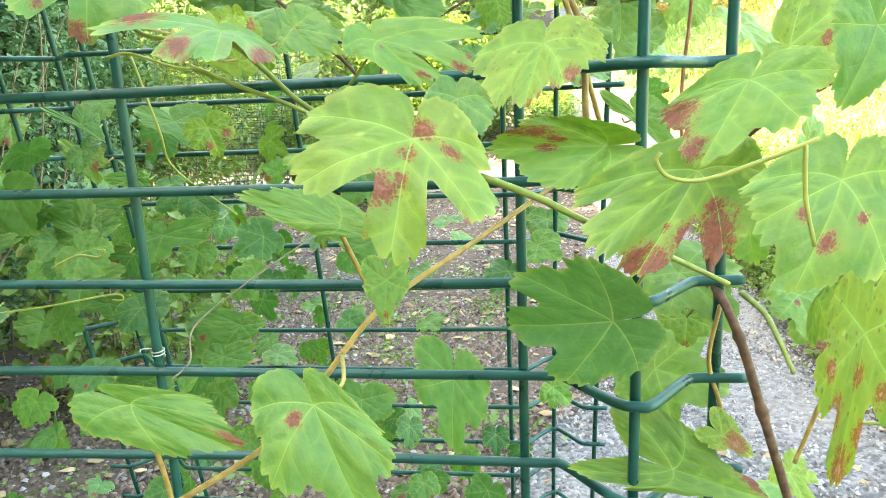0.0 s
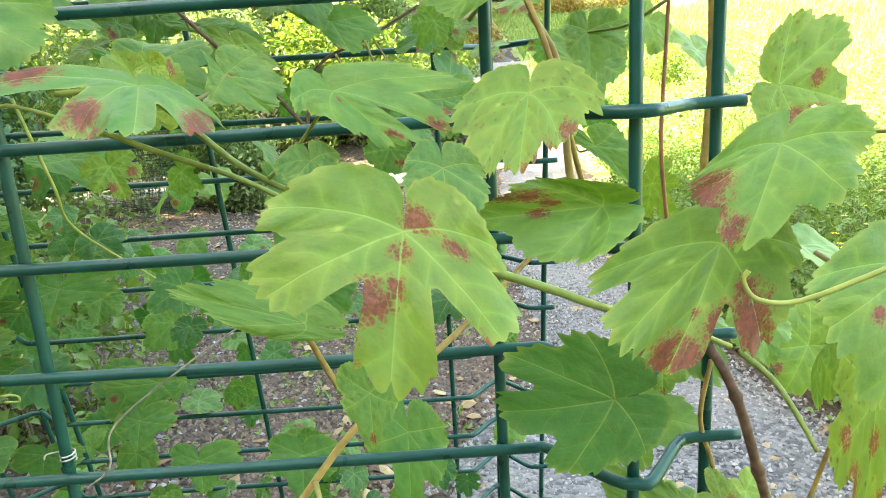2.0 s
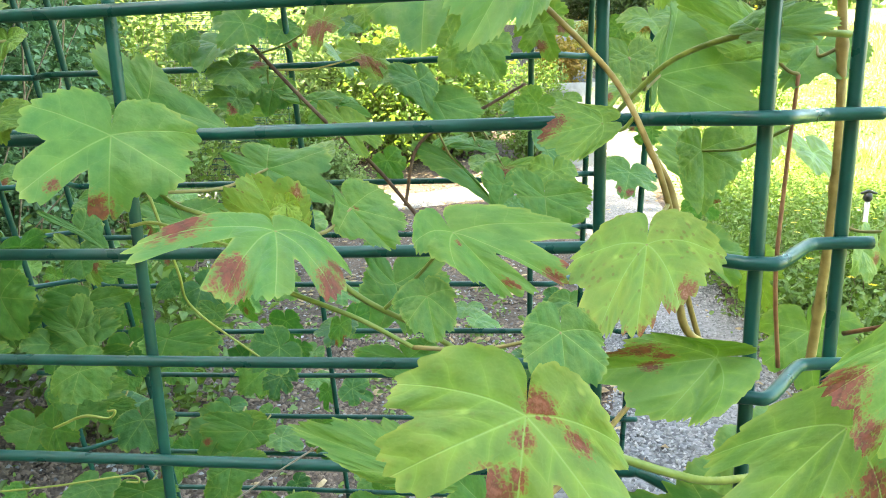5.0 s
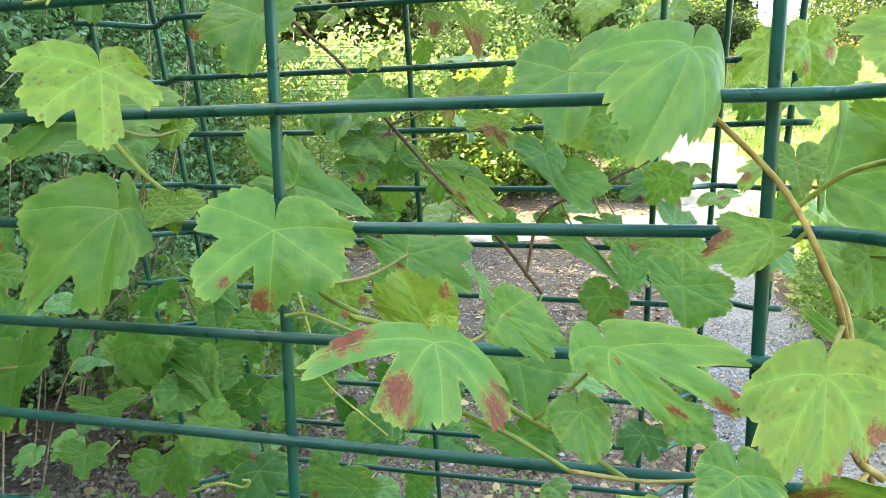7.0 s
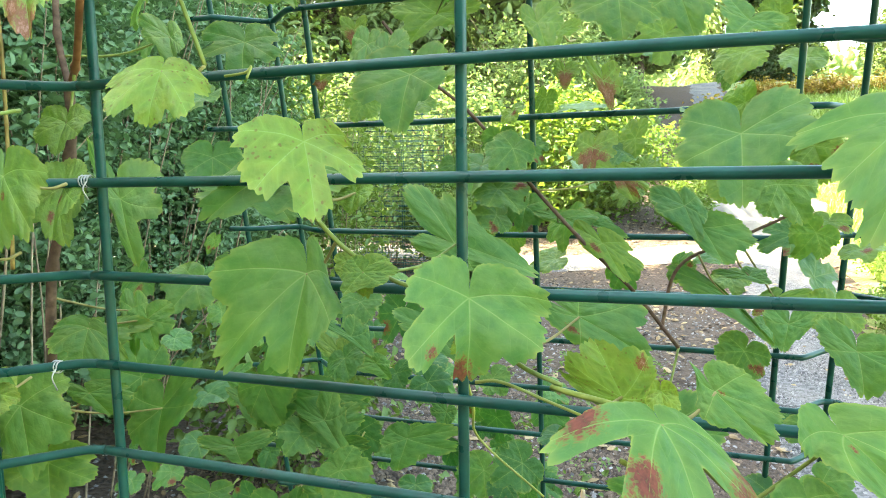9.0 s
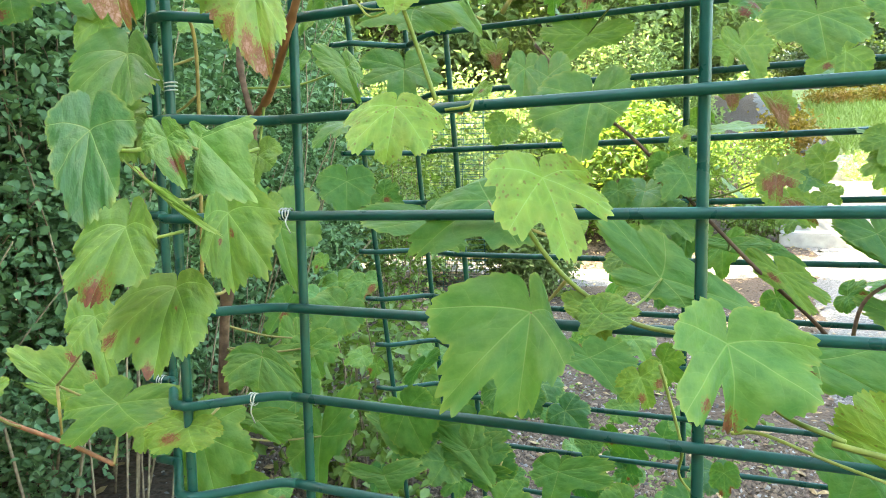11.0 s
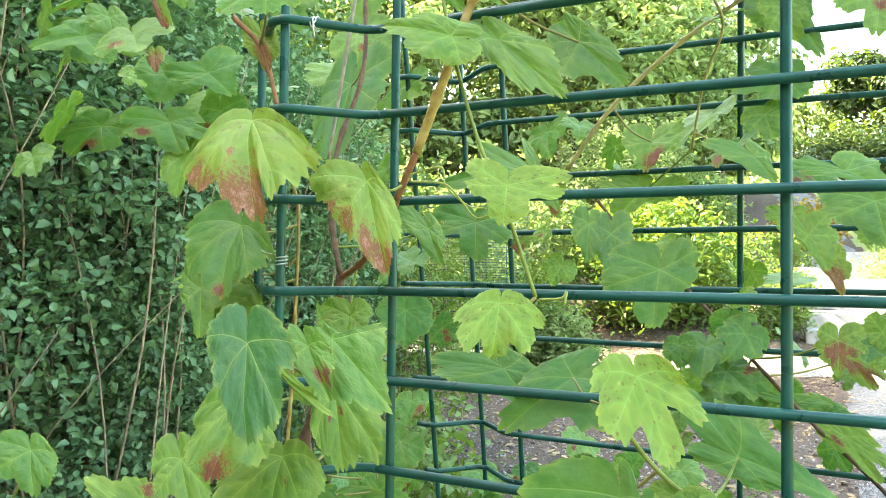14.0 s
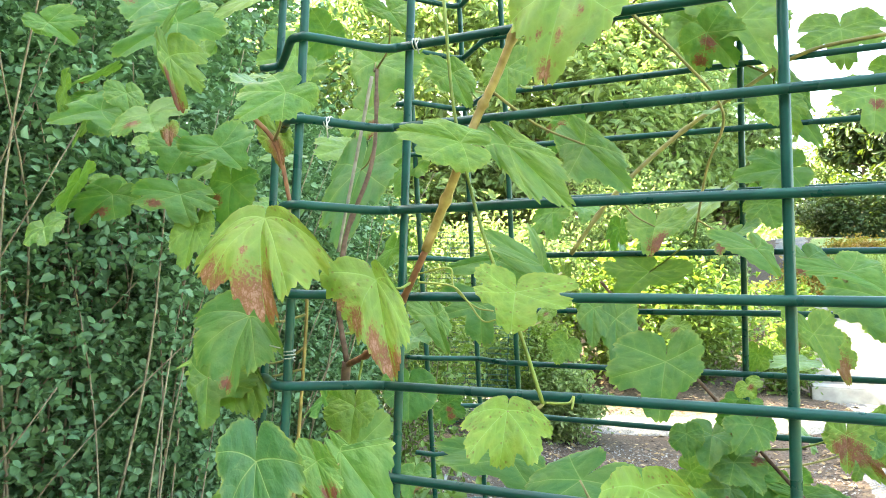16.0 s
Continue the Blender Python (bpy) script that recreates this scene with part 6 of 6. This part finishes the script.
def sprinkler(place):
    """A garden sprinkler head on a grey riser."""
    ob = thing("sprinkler", "black sprinkler head on a grey riser pipe", "sprinkler", place)
    mesh_object("riser", *tube([(0, 0, 0), (0, 0, 0.3), (0.004, 0, 0.56)], 0.011, 10), GREYPIPE, ob)
    body = tube([(0.004, 0, 0.56), (0.004, 0, 0.575), (0.004, 0, 0.595), (0.004, 0, 0.605)], [0.014, 0.022, 0.019, 0.008], 12)
    arm = tube([(-0.03, 0, 0.60), (0.004, 0, 0.612), (0.045, 0, 0.598)], [0.006, 0.008, 0.006], 8)
    mesh_object("head", *join([body, arm]), BLACK, ob)


def bed_weeds():
    """Low seedlings and weeds scattered over the mulch."""
    rng = np.random.default_rng(33)
    p, s = [], []
    for _ in range(230):
        x, y = rng.uniform(-1.9, 0.1), rng.uniform(0.35, 3.4)
        if on_path(x, y):
            continue
        r, big = rng.uniform(0.02, 0.07), rng.uniform(0.014, 0.036)
        for _ in range(rng.integers(5, 16)):
            p.append((x + rng.normal(0, r), y + rng.normal(0, r), rng.uniform(0.008, 0.10)))
            s.append(big * rng.uniform(0.6, 1.2))
    p = np.array(p)
    leaf_cloud("bed_weeds", p, rng.normal(0, 0.4, p.shape) + (0, 0, 1), s, HERB, None, "low green weeds scattered over the mulch bed", 0.7, 34, "stuff")["category"] = "weeds"


for k, (x, y, w, h) in enumerate(((0.35, 8.9, 0.7, 0.5), (-0.5, 9.6, 0.9, 0.7), (0.55, 10.4, 0.8, 0.6), (-1.3, 10.6, 1.1, 0.9), (0.1, 11.6, 1.2, 1.0), (0.75, 12.6, 0.9, 0.8))):
    shrub("border_plant", "bushy green plant in the bed beyond the cross walk", "plant", at(x, y), (w, w, h), 1500, 0.06, HERB, 10, 260 + k, 0.004, 0.3, "plants beyond the cross walk", 0.5, slim=0.5)
shrub("shrub", "loose fine-leaved light green plant in the mulch bed", "shrub", at(-2.12, 3.5), (1.0, 0.9, 1.9), 3600, 0.045, HERB, 16, 64, 0.004, 0.3, slim=0.5)
for k, (x, y, w, h) in enumerate(((-1.7, 5.9, 0.7, 0.65), (-2.1, 6.15, 1.0, 1.1), (-2.95, 6.25, 1.2, 1.7), (-3.9, 6.2, 1.3, 2.0))):
    shrub("shrub", "leafy light green shrub in front of the cross walk", "shrub", at(x, y), (w, 0.8 * w, h), 3800, 0.055, HERB if k % 2 else BRIGHT, 12, 280 + k, 0.005, 0.35, "shrubs along the cross walk", 0.5, slim=0.5)
bed_weeds()
sprinkler(at(1.75, 3.1))


def plant_label(place):
    """A small white plastic plant label pushed into the bed."""
    ob = thing("plant_label", "small white plastic plant label stuck in the mulch", "plant label", place)
    ob.rotation_euler = (0.12, 0.1, 0.5)
    bm = bmesh.new()
    outline = [(-0.010, 0.0, 0.11), (0.010, 0.0, 0.11), (0.010, 0.0, 0.02), (0.0, 0.0, -0.03), (-0.010, 0.0, 0.02)]
    face = bm.faces.new([bm.verts.new(p) for p in outline])
    side = bmesh.ops.extrude_face_region(bm, geom=[face])["geom"]
    bmesh.ops.translate(bm, vec=(0, 0.0016, 0), verts=[v for v in side if isinstance(v, bmesh.types.BMVert)])
    bmesh.ops.recalc_face_normals(bm, faces=bm.faces)
    me = bpy.data.meshes.new("stake")
    bm.to_mesh(me)
    bm.free()
    me.materials.append(WHITE)
    stake = new("stake", me)
    stake.parent = ob


plant_label(at(-2.05, 3.9))


# ---- another trellis further off ----
def far_trellis(x, y, turn):
    ob = thing("mesh_panel", "distant dark green wire trellis panel beyond the walk", "wire panel", at(x, y))
    ob.rotation_euler = (0, 0, turn)
    for i in range(5):
        mesh_object("upright_wire", *tube([(i * 0.2 - 0.4, 0, 0), (i * 0.2 - 0.4, 0, 2.0)], 0.0028, 5), WIRE, ob)
    one = mesh_object("level_wire", *tube([(-0.42, 0, 0), (0.0, 0.003, 0), (0.42, 0, 0)], 0.0028, 5), WIRE, ob)
    one.location = (0, -0.005, 0.05)
    for j in range(1, 39):
        wire = one.copy()
        scene.collection.objects.link(wire)
        wire.location = (0, -0.005, 0.05 + 0.05 * j)


far_trellis(-2.55, 5.5, 0.25)
far_trellis(-2.45, 5.85, 0.25)


# ---- small fixings on the trellis ----
def wire_tie(x, y, z, seed, upright=False):
    """A few turns of thin tie wire round one wire, with a twisted tail."""
    rng = random.Random(seed)
    ob = thing("wire_tie", "twisted thin silvery tie wire on a trellis wire, two for tendrils", "wire tie", (x, y, z), "wire ties")
    turns = rng.choice((2.5, 3.5))
    r = WIRE_R + 0.0007
    loops = [((a / (2 * math.pi) - turns / 2) * 0.0019, r * math.cos(a), r * math.sin(a)) for a in np.linspace(0, turns * 2 * math.pi, 30)]
    end = loops[-1]
    tail = list(smooth_line([end, (end[0] + 0.001, end[1] * 1.5 - 0.002, end[2] - 0.004), (end[0] + 0.003 * rng.random(), -r * 1.5, -0.008 - 0.004 * rng.random())], 5))
    if upright:
        loops, tail = ([(q[1], q[2], q[0]) for q in line] for line in (loops, tail))
    mesh_object("loop", *tube(loops, 0.0004, 5), TIE, ob)
    mesh_object("tail", *tube(tail, 0.0004, 5), TIE, ob)


# the ties at z 1.30 and 1.35 stand in for tendril curls
for k, (x, y, z, upright) in enumerate(((-0.406, 0, 1.10, False), (-0.425, -0.010, 1.0, False), (-0.500, 0, 1.0, False), (-0.393, 0, 1.35, False), (-0.437, -0.023, 1.30, False),
                                        (-0.453, -0.0284, 1.166, True), (-0.2, 0.0046, 0.860, True))):
    wire_tie(x, y, z, k, upright)
